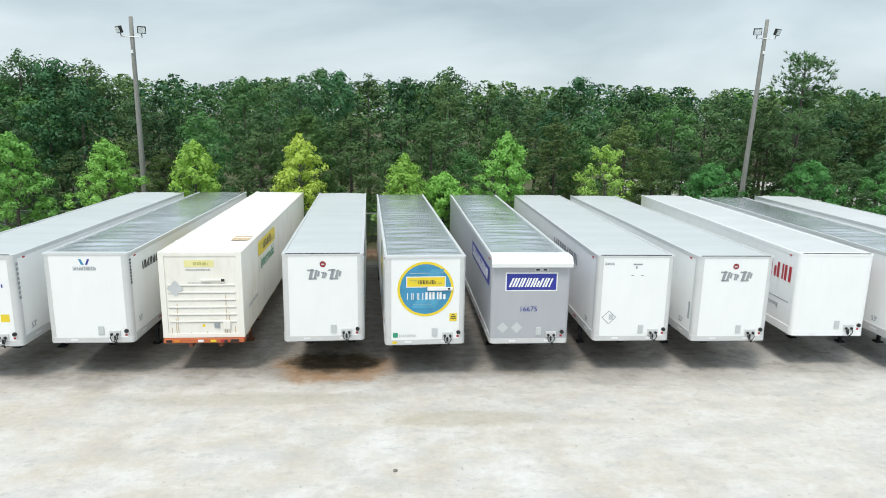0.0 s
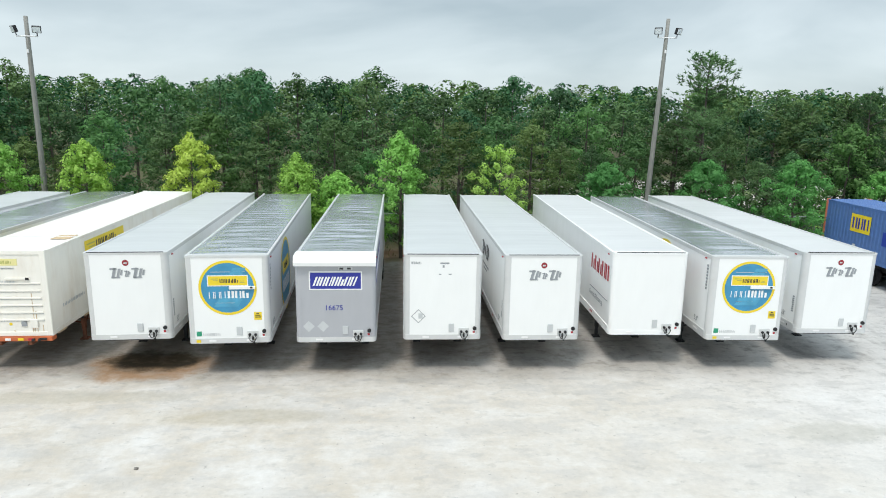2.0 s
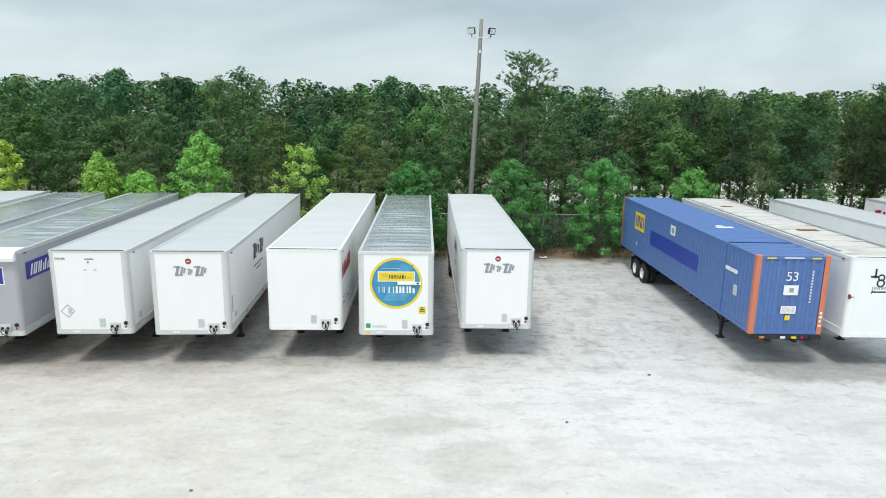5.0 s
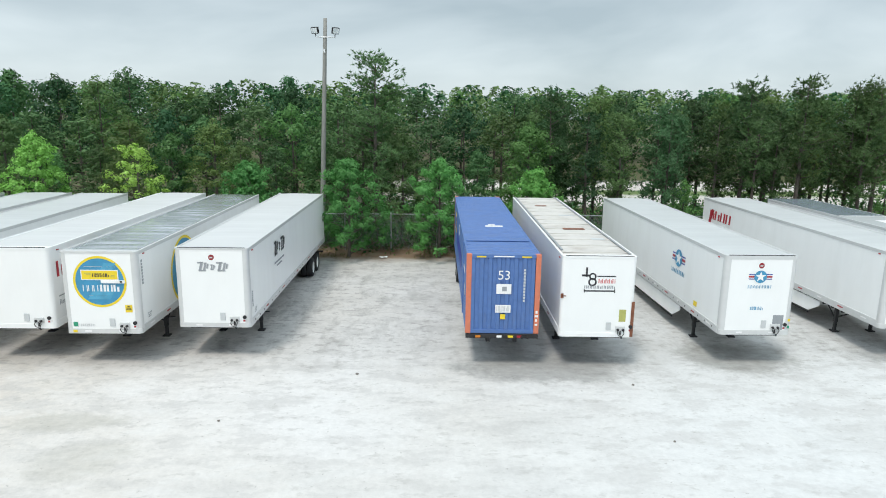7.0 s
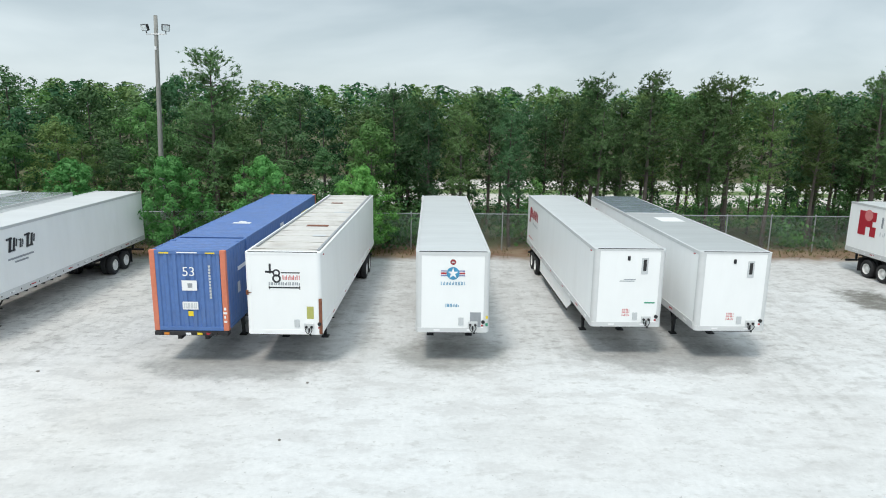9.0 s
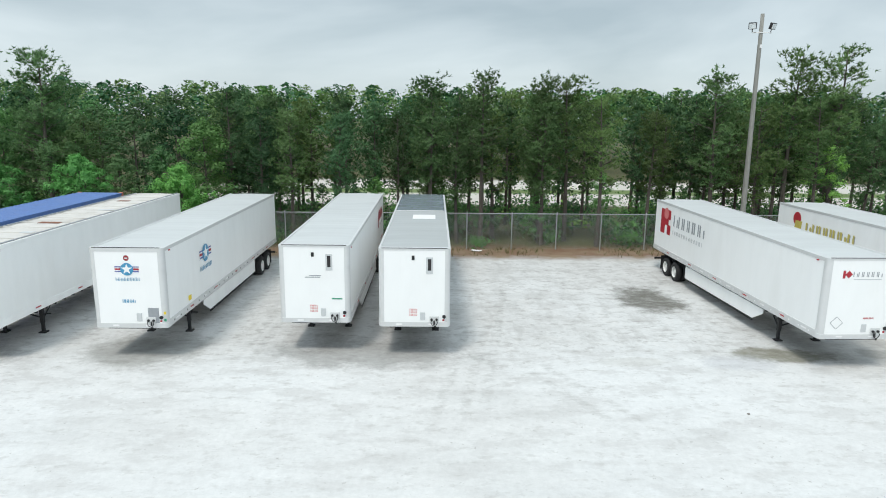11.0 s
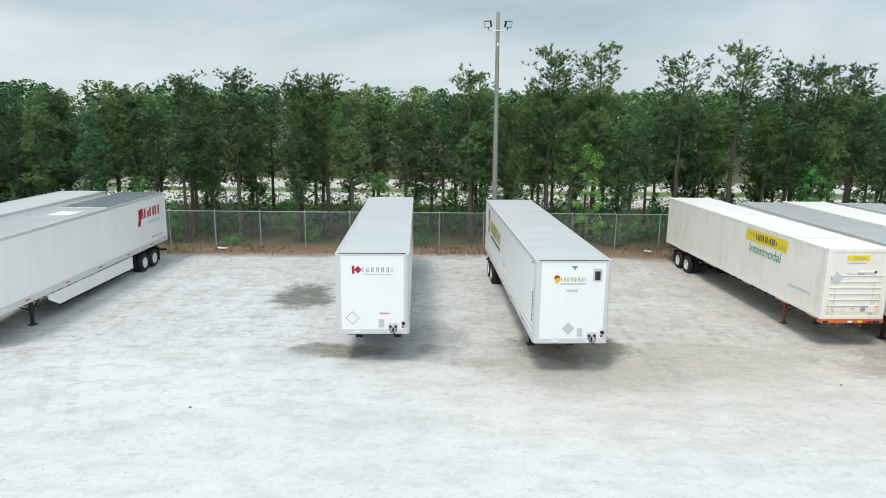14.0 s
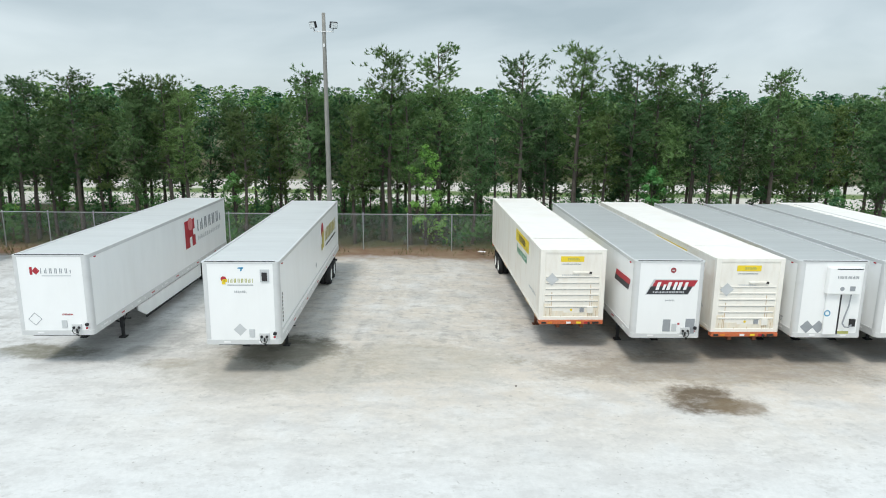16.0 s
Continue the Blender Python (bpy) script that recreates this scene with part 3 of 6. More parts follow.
def dry_van(x, y, x_back, label, roof=WHITE_ROOF, wall=WHITE, skirt=False, rails=ALU, rail_height=0.06, radius=0.14, gx=0.72, ribs=True, group="parked trailers", fittings=True, slide=0.0):
    turn = -math.degrees(math.atan2(x_back - x, 15.4))
    root = thing("semi_trailer", pose(x, y, yard_level(x, y + 6), 0, 0, turn), label, "trailer", group)
    part("body", lambda: outline_extrude(bmesh.new(), van_plan(W - 0.03, L, radius), FLOOR, TOP - 0.05), wall, root, key=("b", radius))

    loose = roof is ALU_ROOF

    def roof_sheet():
        bm, nx, ny = bmesh.new(), 12 if loose else 8, 180 if loose else 54
        rows = []
        for j in range(ny + 1):
            yy, line = 0.07 + (L - 0.14) * j / ny, []
            for i in range(nx + 1):
                xx, crown = (i / nx - 0.5) * (W - 0.10), 1 - (2 * i / nx - 1) ** 2
                if loose:  # thin sheet that has buckled between its bows
                    lift = crown ** 0.5 * (0.042 * noise.noise((xx * 0.5 + x, yy * 2.6, x)) * (0.5 + abs(noise.noise((xx, yy * 0.3, x + 5)))) + 0.004 * math.cos(2 * math.pi * yy / 0.6))
                else:
                    lift = 0.006 if j % 2 else 0.0
                line.append(bm.verts.new((xx, yy, TOP - 0.035 + lift + 0.03 * crown)))
            rows.append(line)
        for j in range(ny):
            for i in range(nx):
                bm.faces.new((rows[j][i], rows[j][i + 1], rows[j + 1][i + 1], rows[j + 1][i]))
        return bm
    part("roof", roof_sheet, roof, root, smooth=loose, key=("roof", x if loose else 0))
    # front strip, dark on white vans to draw the shadow gap at the edge
    part("roof_edge", lambda: boxes((-W / 2 + 0.12, W / 2 - 0.12, 0.02, 0.055, TOP + 0.001, TOP + 0.024), bevel=0.005), DARK if wall is WHITE and not loose else rails, root, "thin strip at the roof's front edge", key="re")
    for s in (-1, 1):
        part("roof_edge", lambda: boxes((-0.012, 0.012, 0.1, L - 0.05, TOP - 0.045, TOP - 0.006)), rails, root, at=pose(s * (W / 2 - 0.073), 0, 0), key="rs")
        part("top_rail", lambda: boxes((-0.03, 0.03, radius, L, TOP - 0.13, TOP), bevel=0.008), rails, root, at=pose(s * (W / 2 - 0.03), 0, 0), key=("tr", radius))

        def bottom_rail():
            bm = boxes((-0.022, 0.022, radius, L, FLOOR - 0.03, FLOOR + 0.24), bevel=0.006)
            return bm
        part("bottom_rail", bottom_rail, rails, root, at=pose(s * (W / 2 - 0.014), 0, 0), key=("br", radius))
        for k in range(11):
            part("reflective_tape", lambda: boxes((-0.003, 0.003, 0, 0.32, FLOOR + 0.09, FLOOR + 0.14)), RED if k % 2 else WHITE_PRINT, root, at=pose(s * (W / 2 + 0.011), 0.7 + 1.42 * k, 0), key="tape")
        part("marker_light", lambda: boxes((-0.02, 0.02, 0, 0.11, 3.93, 3.97), bevel=0.008), RED, root, at=pose(s * (W / 2), 0.5, 0), key="ml")

        def corner_post():
            bm, h = bmesh.new(), W / 2 - 0.012
            pts = []
            for k in range(7):
                a = 1.5 * math.pi + k * math.pi / 12
                pts.append((h - radius + (radius + 0.006) * math.cos(a), radius + (radius + 0.006) * math.sin(a)))
            pts = [(pts[0][0] - 0.05, -0.006)] + pts + [(h + 0.006, radius + 0.06)]
            inner = [(h - 0.06, radius + 0.06), (h - radius - 0.05, 0.05)]
            return outline_extrude(bm, pts + inner, FLOOR + 0.14, TOP - 0.06)
        post = part("corner_post", corner_post, rails if wall is WHITE else wall, root, key=("cp", radius))
        if s < 0:
            post.matrix_basis = Matrix.Diagonal((-1, 1, 1, 1))

    def nose_rail(z0, z1, g):
        return outline_extrude(bmesh.new(), van_plan(W - 0.03, 0.3, radius, g), z0, z1)
    part("nose_top_rail", lambda: nose_rail(TOP - rail_height, TOP + 0.002, 0.014), rails, root, key=("nt", radius, rail_height))
    part("nose_bottom_rail", lambda: nose_rail(FLOOR - 0.04, FLOOR + 0.13, 0.012), rails, root, key=("nb", radius))
    for s in (-0.55, 0.62):
        part("nose_lamp", lambda: boxes((-0.11, 0.11, -0.022, 0, FLOOR + 0.02, FLOOR + 0.08), bevel=0.006), WHITE_PRINT, root, at=pose(s, 0, 0), key="nl")
    if ribs:
        for k in range(3):
            part("panel_seam", lambda: boxes((-0.012, 0.012, -0.0175, -0.013, FLOOR + 0.14, TOP - 0.12)), wall, root, at=pose(-0.64 + 0.64 * k, 0.026, 0), key="seam")
    for s in (-1, 1):
        part("rear_door", lambda: boxes((-0.60, 0.60, L + 0.002, L + 0.05, FLOOR + 0.05, TOP - 0.1), bevel=0.01), wall, root, at=pose(s * 0.62, 0, 0), key="rd")
    part("rear_bumper", lambda: boxes((-1.2, 1.2, L - 0.1, L, 0.55, 0.66), (-0.6, -0.5, L - 0.1, L, 0.6, 1.16), (0.5, 0.6, L - 0.1, L, 0.6, 1.16)), DARK, root, key="rb")
    running_gear(root, skirt, slide=slide)
    if fittings:
        nose_fittings(root, gx)
    return root


# flat markings: thin plates just proud of the panel; u across from the middle, v height above ground
def on_nose(root, name, bm, mat, lift=0.003, label=""):
    return part(name, bm, mat, root, label, at=pose(0, -lift, 0))


def plates(rows, slant=0.0, thick=0.003):
    """Thin upright plates (u0, u1, v0, v1) in the x-z plane, leaning by slant."""
    bm = bmesh.new()
    for u0, u1, v0, v1 in rows:
        a = [bm.verts.new((u + slant * (v - v0), yy, v)) for yy in (-thick, 0) for u, v in ((u0, v0), (u1, v0), (u1, v1), (u0, v1))]
        for f in ((0, 1, 2, 3), (7, 6, 5, 4), (0, 4, 5, 1), (1, 5, 6, 2), (2, 6, 7, 3), (3, 7, 4, 0)):
            bm.faces.new([a[i] for i in f])
    return bm


def mark_bars(u0, u1, v0, v1, count, seed=1, slant=0.0, weight=0.34):
    """A row of plain upright bars, the size of the print that they stand for."""
    rng, rows = random.Random(seed), []
    step = (u1 - u0) / count
    for k in range(count):
        a, b = u0 + k * step + 0.05 * step, u0 + (k + 1) * step - 0.09 * step
        s = (b - a) * weight
        rows.append((a, a + s, v0, v1))
        rows.append((b - s * rng.uniform(0.7, 1.1), b, v0, v1 - (v1 - v0) * rng.choice((0, 0, 0.3))))
    return plates(rows, slant)


def disc(u, v, r, seg=48, thick=0.003, inner=0.0):
    bm = bmesh.new()
    if not inner:
        add_tube(bm, (u, 0, v), (u, -thick, v), r, seg=seg)
        return bm
    a = [[bm.verts.new((u + q * math.cos(2 * math.pi * k / seg), yy, v + q * math.sin(2 * math.pi * k / seg))) for k in range(seg)] for q, yy in ((r, 0), (r, -thick), (inner, -thick), (inner, 0))]
    for p, q in zip(a, a[1:] + a[:1]):
        for k in range(seg):
            bm.faces.new((p[k], p[(k + 1) % seg], q[(k + 1) % seg], q[k]))
    return bm


def star(u, v, r, thick=0.003):
    bm = bmesh.new()
    pts = [(u + (r if k % 2 == 0 else r * 0.4) * math.sin(math.pi * k / 5), v + (r if k % 2 == 0 else r * 0.4) * math.cos(math.pi * k / 5)) for k in range(10)]
    f, b = [bm.verts.new((p, -thick, q)) for p, q in pts], [bm.verts.new((p, 0, q)) for p, q in pts]
    bm.faces.new(f)
    bm.faces.new(b[::-1])
    for k in range(10):
        bm.faces.new((f[k], f[(k + 1) % 10], b[(k + 1) % 10], b[k]))
    return bm


def diamond(u, v, r, inner=0.0, thick=0.003):
    return disc(u, v, r, 4, thick, inner)


def lettering(text, u, v, size, align="CENTER", shear=0.0):
    """A mesh of raised letters in the x-z plane, facing -y."""
    cu = bpy.data.curves.new("lettering", "FONT")
    cu.body, cu.size, cu.align_x, cu.extrude, cu.shear = text, size, align, 0.0015, shear
    tmp = bpy.data.objects.new("lettering", cu)
    scene.collection.objects.link(tmp)
    me = bpy.data.meshes.new_from_object(tmp.evaluated_get(bpy.context.evaluated_depsgraph_get()))
    bm = bmesh.new()
    bm.from_mesh(me)
    bm.transform(pose(u, -0.0015, v, 90, 0, 0))
    bpy.data.objects.remove(tmp)
    bpy.data.meshes.remove(me)
    return bm


def side(s, lift=0.0):
    """Frame of a side wall: u runs along the trailer as one reads it, v up. s is -1 for the west side, 1 for the east."""
    return pose(s * (W / 2 - 0.011 + lift), 0, 0, 0, 0, 90 if s > 0 else -90)


def on_side(root, s, name, bm, mat, lift=0.003, label=""):
    return part(name, bm, mat, root, label, at=side(s, lift))
# ---------------------------------------------------------------- the row of trailers
t_a = dry_van(-13.17, 19.7, -13.3, "white dry van trailer with a dull aluminium roof", MID_ROOF, rail_height=0.14)
t_b = dry_van(-9.91, 20, -10.02, "white dry van trailer with a shiny bare aluminium roof", ALU_ROOF)
t_d = dry_van(-2.6, 20.08, -3.42, "white dry van trailer with a pale roof and red emblem", MID_ROOF)
t_e = dry_van(0.68, 19.7, -0.23, "white dry van trailer with a big blue disc on its nose", ALU_ROOF)
t_f = dry_van(4.08, 19.76, 3.84, "grey-nosed trailer with a navy emblem panel and a white fairing", ALU_ROOF, GREY_PAINT, ribs=False)
t_g = dry_van(7.57, 19.97, 7.5, "white dry van trailer with a placard diamond on its nose", MID_ROOF)
t_h = dry_van(10.89, 19.9, 10.69, "white dry van trailer with a red round emblem", MID_ROOF)
t_i = dry_van(14.64, 20.35, 14.98, "plain white trailer with red lettering shapes on its side", WHITE_ROOF, rails=WHITE, ribs=False)
t_j = dry_van(17.84, 19.8, 18.2, "white trailer with blue discs on nose and sides", ALU_ROOF)
t_k = dry_van(21.41, 20.46, 21.82, "white dry van trailer at the end of the tight row", WHITE_ROOF, slide=-0.5)
t_m = dry_van(34.93, 19.4, 35.55, "old white trailer with a weathered ribbed roof and rust", DIRTY_ROOF, rails=WHITE, gx=0.85)
t_n = dry_van(40.75, 19.61, 41, "white trailer with a blue star roundel and side skirts", MID_ROOF, skirt=True, rail_height=0.12)
t_o = dry_van(47.16, 20.26, 47.38, "white trailer with small black vents on its nose", MID_ROOF, skirt=True)
t_p = dry_van(50.81, 19.8, 51.06, "white trailer with skylight panels in its grey roof", GREY_ROOF, skirt=True)
t_q = dry_van(66.3, 18.55, 66.08, "white trailer with a red and grey emblem standing alone", MID_ROOF, skirt=True)
t_r = dry_van(73.14, 17.65, 72.88, "white trailer with a crest standing over a wet patch", MID_ROOF)
t_t = dry_van(88.22, 19, 88.2, "white trailer with a slanted red and black emblem", GREY_ROOF)
t_v = dry_van(94.32, 19.1, 94.4, "white insulated trailer with a heater unit on its nose", GREY_ROOF, ribs=False, fittings=False)
t_w = dry_van(97.45, 19.1, 97.45, "white dry van trailer with a grey roof", GREY_ROOF)
t_x = dry_van(100.4, 19.1, 100.45, "white dry van trailer with a grey roof", GREY_ROOF)


# ---------------------------------------------------------------- containers on chassis
def chassis(x, y, turn, paint, label, slide=0.0):
    root = thing("container_chassis", pose(x, y, yard_level(x, y + 6), 0, 0, turn), label, "chassis", "container chassis")
    part("main_beam", lambda: boxes((-0.55, -0.41, 0.1, L - 0.1, 0.9, 1.24), (0.41, 0.55, 0.1, L - 0.1, 0.9, 1.24), bevel=0.01), DARK if paint is DARK else RUST, root, key="mb")
    part("front_bolster", lambda: boxes((-1.28, 1.28, -0.06, 0.22, 1.09, 1.24), bevel=0.015), paint, root, key="fb")
    part("rear_bolster", lambda: boxes((-1.28, 1.28, L - 0.3, L, 1.06, 1.24), bevel=0.015), paint, root, key="rbo")
    for k, (u, mat) in enumerate(((-1.1, DARK), (-0.85, AMBER), (-0.1, WHITE_PRINT), (0.3, YELLOW), (0.62, RED), (1.02, DARK))):
        part("bolster_lamp", lambda: boxes((-0.09, 0.09, -0.085, -0.058, 1.12, 1.2), bevel=0.008), mat, root, at=pose(u, 0, 0), key="bl")
    part("air_coupling", lambda: add_tube(tube((0.7, -0.13, 1.15), (0.7, -0.05, 1.15), 0.05, seg=10), (0.9, -0.13, 1.15), (0.9, -0.05, 1.15), 0.05, seg=10), DARK, root, key="cac")
    running_gear(root, leg_mat=RUST if paint is ORANGE else DARK, slide=slide)
    return root


def container(x, y, x_back, wall, roof, post, label, corrugated, top=4.11, paint=ORANGE):
    turn = -math.degrees(math.atan2(x_back - x, 15.4))
    chassis(x, y, turn, paint, ("rusty orange" if paint is ORANGE else "black") + " skeletal chassis under a shipping container", 0.0 if paint is ORANGE else -0.9)
    root = thing("shipping_container", pose(x, y, yard_level(x, y + 6), 0, 0, turn), label, "container", "shipping containers")
    z0, z1, h = 1.25, top, W / 2

    def wavy(length, depth, pitch, height):
        """A corrugated sheet in the x-z plane, facing -y, with trapezoid ribs."""
        bm, pts, u = bmesh.new(), [], 0.0
        while u < length:
            pts += [(u, 0.0), (min(length, u + pitch * 0.35), 0.0), (min(length, u + pitch * 0.5), depth), (min(length, u + pitch * 0.85), depth)]
            u += pitch
        pts.append((length, 0.0))
        lo, hi = [bm.verts.new((a, b, 0)) for a, b in pts], [bm.verts.new((a, b, height)) for a, b in pts]
        for k in range(len(pts) - 1):
            bm.faces.new((lo[k], lo[k + 1], hi[k + 1], hi[k]))
        return bm

    part("core", lambda: boxes((-h + 0.05, h - 0.05, 0.06, L - 0.03, z0 + 0.02, z1 - 0.06)), wall, root, key=("core", top, corrugated))
    dep, pit = (0.013, 0.28) if corrugated else (0.0, 20.0)
    for s in (-1, 1):
        part("side_wall", lambda: wavy(L - 0.3, dep, pit, z1 - z0 - 0.2), wall, root, at=pose(s * (h - 0.012), 0.15 if s > 0 else L - 0.15, z0 + 0.12, 0, 0, 90 if s > 0 else -90), key=("sw", top, corrugated))
        part("top_side_rail", lambda: boxes((-0.03, 0.03, 0.1, L - 0.05, z1 - 0.11, z1 - 0.01), bevel=0.008), wall, root, at=pose(s * (h - 0.03), 0, 0), key=("tsr", top, corrugated))
        part("bottom_side_rail", lambda: boxes((-0.03, 0.03, 0.1, L - 0.05, z0, z0 + 0.15), bevel=0.008), wall, root, at=pose(s * (h - 0.03), 0, 0), key=("bsr", top, corrugated))
        part("corner_post", lambda: boxes((-0.09, 0.09, 0, 0.18, z0 + 0.1, z1 - 0.1), bevel=0.012), post, root, at=pose(s * (h - 0.09), 0, 0), key=("cpo", top))
        part("rear_post", lambda: boxes((-0.09, 0.09, L - 0.18, L, z0 + 0.1, z1 - 0.1), bevel=0.012), post, root, at=pose(s * (h - 0.09), 0, 0), key=("rpo", top))
        for yy in (0.0, 1.75, L - 1.95, L - 0.18):
            for zz in (z0, z1 - 0.115):
                part("corner_casting", lambda: boxes((-0.095, 0.095, 0, 0.18, 0, 0.12), bevel=0.012), post if yy in (0.0, L - 0.18) else wall, root, at=pose(s * (h - 0.092), yy, zz), key=("cc", post.name if yy in (0.0, L - 0.18) else wall.name))

    def roof_sheet():
        bm, pts, u = bmesh.new(), [], 0.2
        step = 0.28 if corrugated else 0.9
        while u < L - 0.2:
            pts += [(u, 0.0), (u + step * 0.4, 0.0), (u + step * 0.5, -0.025 if corrugated else -0.002), (u + step * 0.9, -0.025 if corrugated else -0.002)]
            u += step
        pts = [(0.1, 0.0)] + [(min(a, L - 0.1), b) for a, b in pts] + [(L - 0.08, 0.0)]
        a, b = [bm.verts.new((-h + 0.06, yy, z1 - 0.012 + dz)) for yy, dz in pts], [bm.verts.new((h - 0.06, yy, z1 - 0.012 + dz)) for yy, dz in pts]
        for k in range(len(pts) - 1):
            bm.faces.new((a[k], b[k], b[k + 1], a[k + 1]))
        return bm
    part("roof", roof_sheet, roof, root, key=("cr", top, corrugated))
    part("front_header", lambda: boxes((-h + 0.18, h - 0.18, 0.0, 0.12, z1 - 0.13, z1 - 0.005), bevel=0.01), post if not corrugated else wall, root, key=("fh", top, corrugated))
    part("front_sill", lambda: boxes((-h + 0.18, h - 0.18, 0.0, 0.12, z0, z0 + 0.14), bevel=0.01), wall, root, key=("fs", top, corrugated))
    if corrugated:
        part("front_wall", lambda: wavy(2 * h - 0.36, 0.045, 0.30, z1 - z0 - 0.26), wall, root, at=pose(-h + 0.18, 0.02, z0 + 0.13), key=("fw", top))
    else:
        part("front_panel", lambda: boxes((-h + 0.17, h - 0.17, 0.03, 0.06, z0 + 0.12, z1 - 0.12)), wall, root, key=("fp", top))
        for k in range(6):
            part("front_rib", lambda: boxes((-h + 0.24, h - 0.24, 0.0, 0.032, -0.03, 0.03), bevel=0.012), wall, root, at=pose(0, 0, z0 + 0.55 + 0.245 * k), key="fr")
            part("rib_gap", lambda: boxes((-h + 0.24, h - 0.24, 0.022, 0.031, -0.045, -0.03)), GREY_PRINT, root, at=pose(0, 0, z0 + 0.55 + 0.245 * k), key="rg")
    return root


c_c = container(-6.51, 20.3, -6.95, CREAM, CREAM_ROOF, CREAM, "cream-white intermodal container with ribbed front and rust streaks", False)
c_l = container(31.65, 19.65, 32.18, BLUE_STEEL, BLUE_STEEL, ORANGE_STEEL, "blue corrugated container with orange corner posts", True, paint=DARK)
c_s = container(85.14, 20.94, 84.8, CREAM, CREAM_ROOF, CREAM, "cream-white intermodal container with rust at its foot", False)
c_u = container(91.44, 19.55, 91.25, CREAM, CREAM_ROOF, CREAM, "cream-white intermodal container between two grey-roofed trailers", False)
c_y = container(102.6, 19.9, 102.3, CREAM, CREAM_ROOF, CREAM, "cream-white intermodal container at the east end", False)


# ---------------------------------------------------------------- light poles
def light_pole(x, y, top, lean, turns):
    root = thing("light_pole", pose(x, y, 0), "weathered wooden pole with two small floodlights", "light pole", "light poles")

    def shaft():
        bm, seg, rings = bmesh.new(), 14, []
        for k in range(9):
            f = k / 8
            r = 0.19 - 0.075 * f
            rings.append([bm.verts.new((lean * f + r * math.cos(2 * math.pi * j / seg), r * math.sin(2 * math.pi * j / seg), -0.3 + (top + 0.3) * f)) for j in range(seg)])
        for a, b in zip(rings, rings[1:]):
            for j in range(seg):
                bm.faces.new((a[j], a[(j + 1) % seg], b[(j + 1) % seg], b[j]))
        bm.faces.new(rings[-1])
        return bm
    part("shaft", shaft, WOOD_POLE, root, smooth=True)
    part("crossarm", tube((lean - 0.62, -0.12, top - 1.15), (lean + 0.62, -0.12, top - 1.15), 0.035), WHITE_PRINT, root)
    for s, turn in zip((-1, 1), turns):
        lamp = part("floodlight", boxes((-0.24, 0.24, -0.10, 0.10, 0.0, 0.40), bevel=0.03), DARK, root, at=pose(lean + s * 0.62, -0.12, top - 0.95, 18, 0, turn))
        part("lens", boxes((-0.20, 0.20, -0.115, -0.098, 0.04, 0.36), bevel=0.005), LENS, lamp, "pale glass front")
        part("bracket", tube((0, 0, -0.24), (0, 0, 0.04), 0.03), DARK, lamp)
    part("service_box", boxes((lean * 0.85 - 0.05, lean * 0.85 + 0.05, -0.2, -0.1, top - 2.1, top - 1.9)), WHITE_PRINT, root)
    return root


light_pole(-16.25, 41.0, 13.85, 0.0, (-40, 25))
light_pole(22.25, 41.3, 14.66, 0.55, (-20, 30))
light_pole(72.75, 39.9, 15.32, -0.12, (-30, 30))


# ---------------------------------------------------------------- fence
def fence():
    x0, x1, y, h = -48.0, 126.0, 39.5, 2.42
    root = thing("chain_link_fence", pose(0, 0, 0), "galvanised chain-link fence along the pine belt", "fence")
    count = int((x1 - x0) / 3.0)
    for k in range(count + 1):
        part("post", lambda: add_tube(tube((0, 0, -0.1), (0, 0, 2.48), 0.04), (0, 0, 2.48), (0, 0, 2.53), 0.05, 0.02), GALV, root, at=pose(x0 + 3.0 * k, y, yard_level(x0 + 3.0 * k, y)), key="post")
    part("top_rail", tube((x0, y - 0.045, h), (x1, y - 0.045, h), 0.028), GALV, root)
    bm, gap = bmesh.new(), 0.11
    n = int((x1 - x0 - h) / gap)
    for k in range(n):
        x = x0 + k * gap
        for a, b, yy in (((x, 0.05), (x + h, h), y - 0.06), ((x + h, 0.05), (x, h), y - 0.066)):
            v = [bm.verts.new((p[0] + d, yy, p[1])) for p in (a, b) for d in (-0.004, 0.004)]
            bm.faces.new((v[0], v[1], v[3], v[2]))
    tagged(part("wire_mesh", bm, GALV, root), "woven galvanised wire mesh", kind="stuff")


fence()


# ---------------------------------------------------------------- markings and fittings of single trailers
def span_u(s, y0, y1):
    return (y0, y1) if s > 0 else (-y1, -y0)


DARK_RED = material("dark_red_print", (0.28, 0.02, 0.03), 0.45, grain=0.06)


def round_emblem(root, v=3.78, u=0.0):
    on_nose(root, "round_emblem", disc(u, v, 0.10, 20), DARK_RED, label="small red round emblem")
    on_nose(root, "emblem_figure", plates([(u - 0.05, u + 0.05, v - 0.03, v + 0.02)]), PALE_PRINT, 0.007)


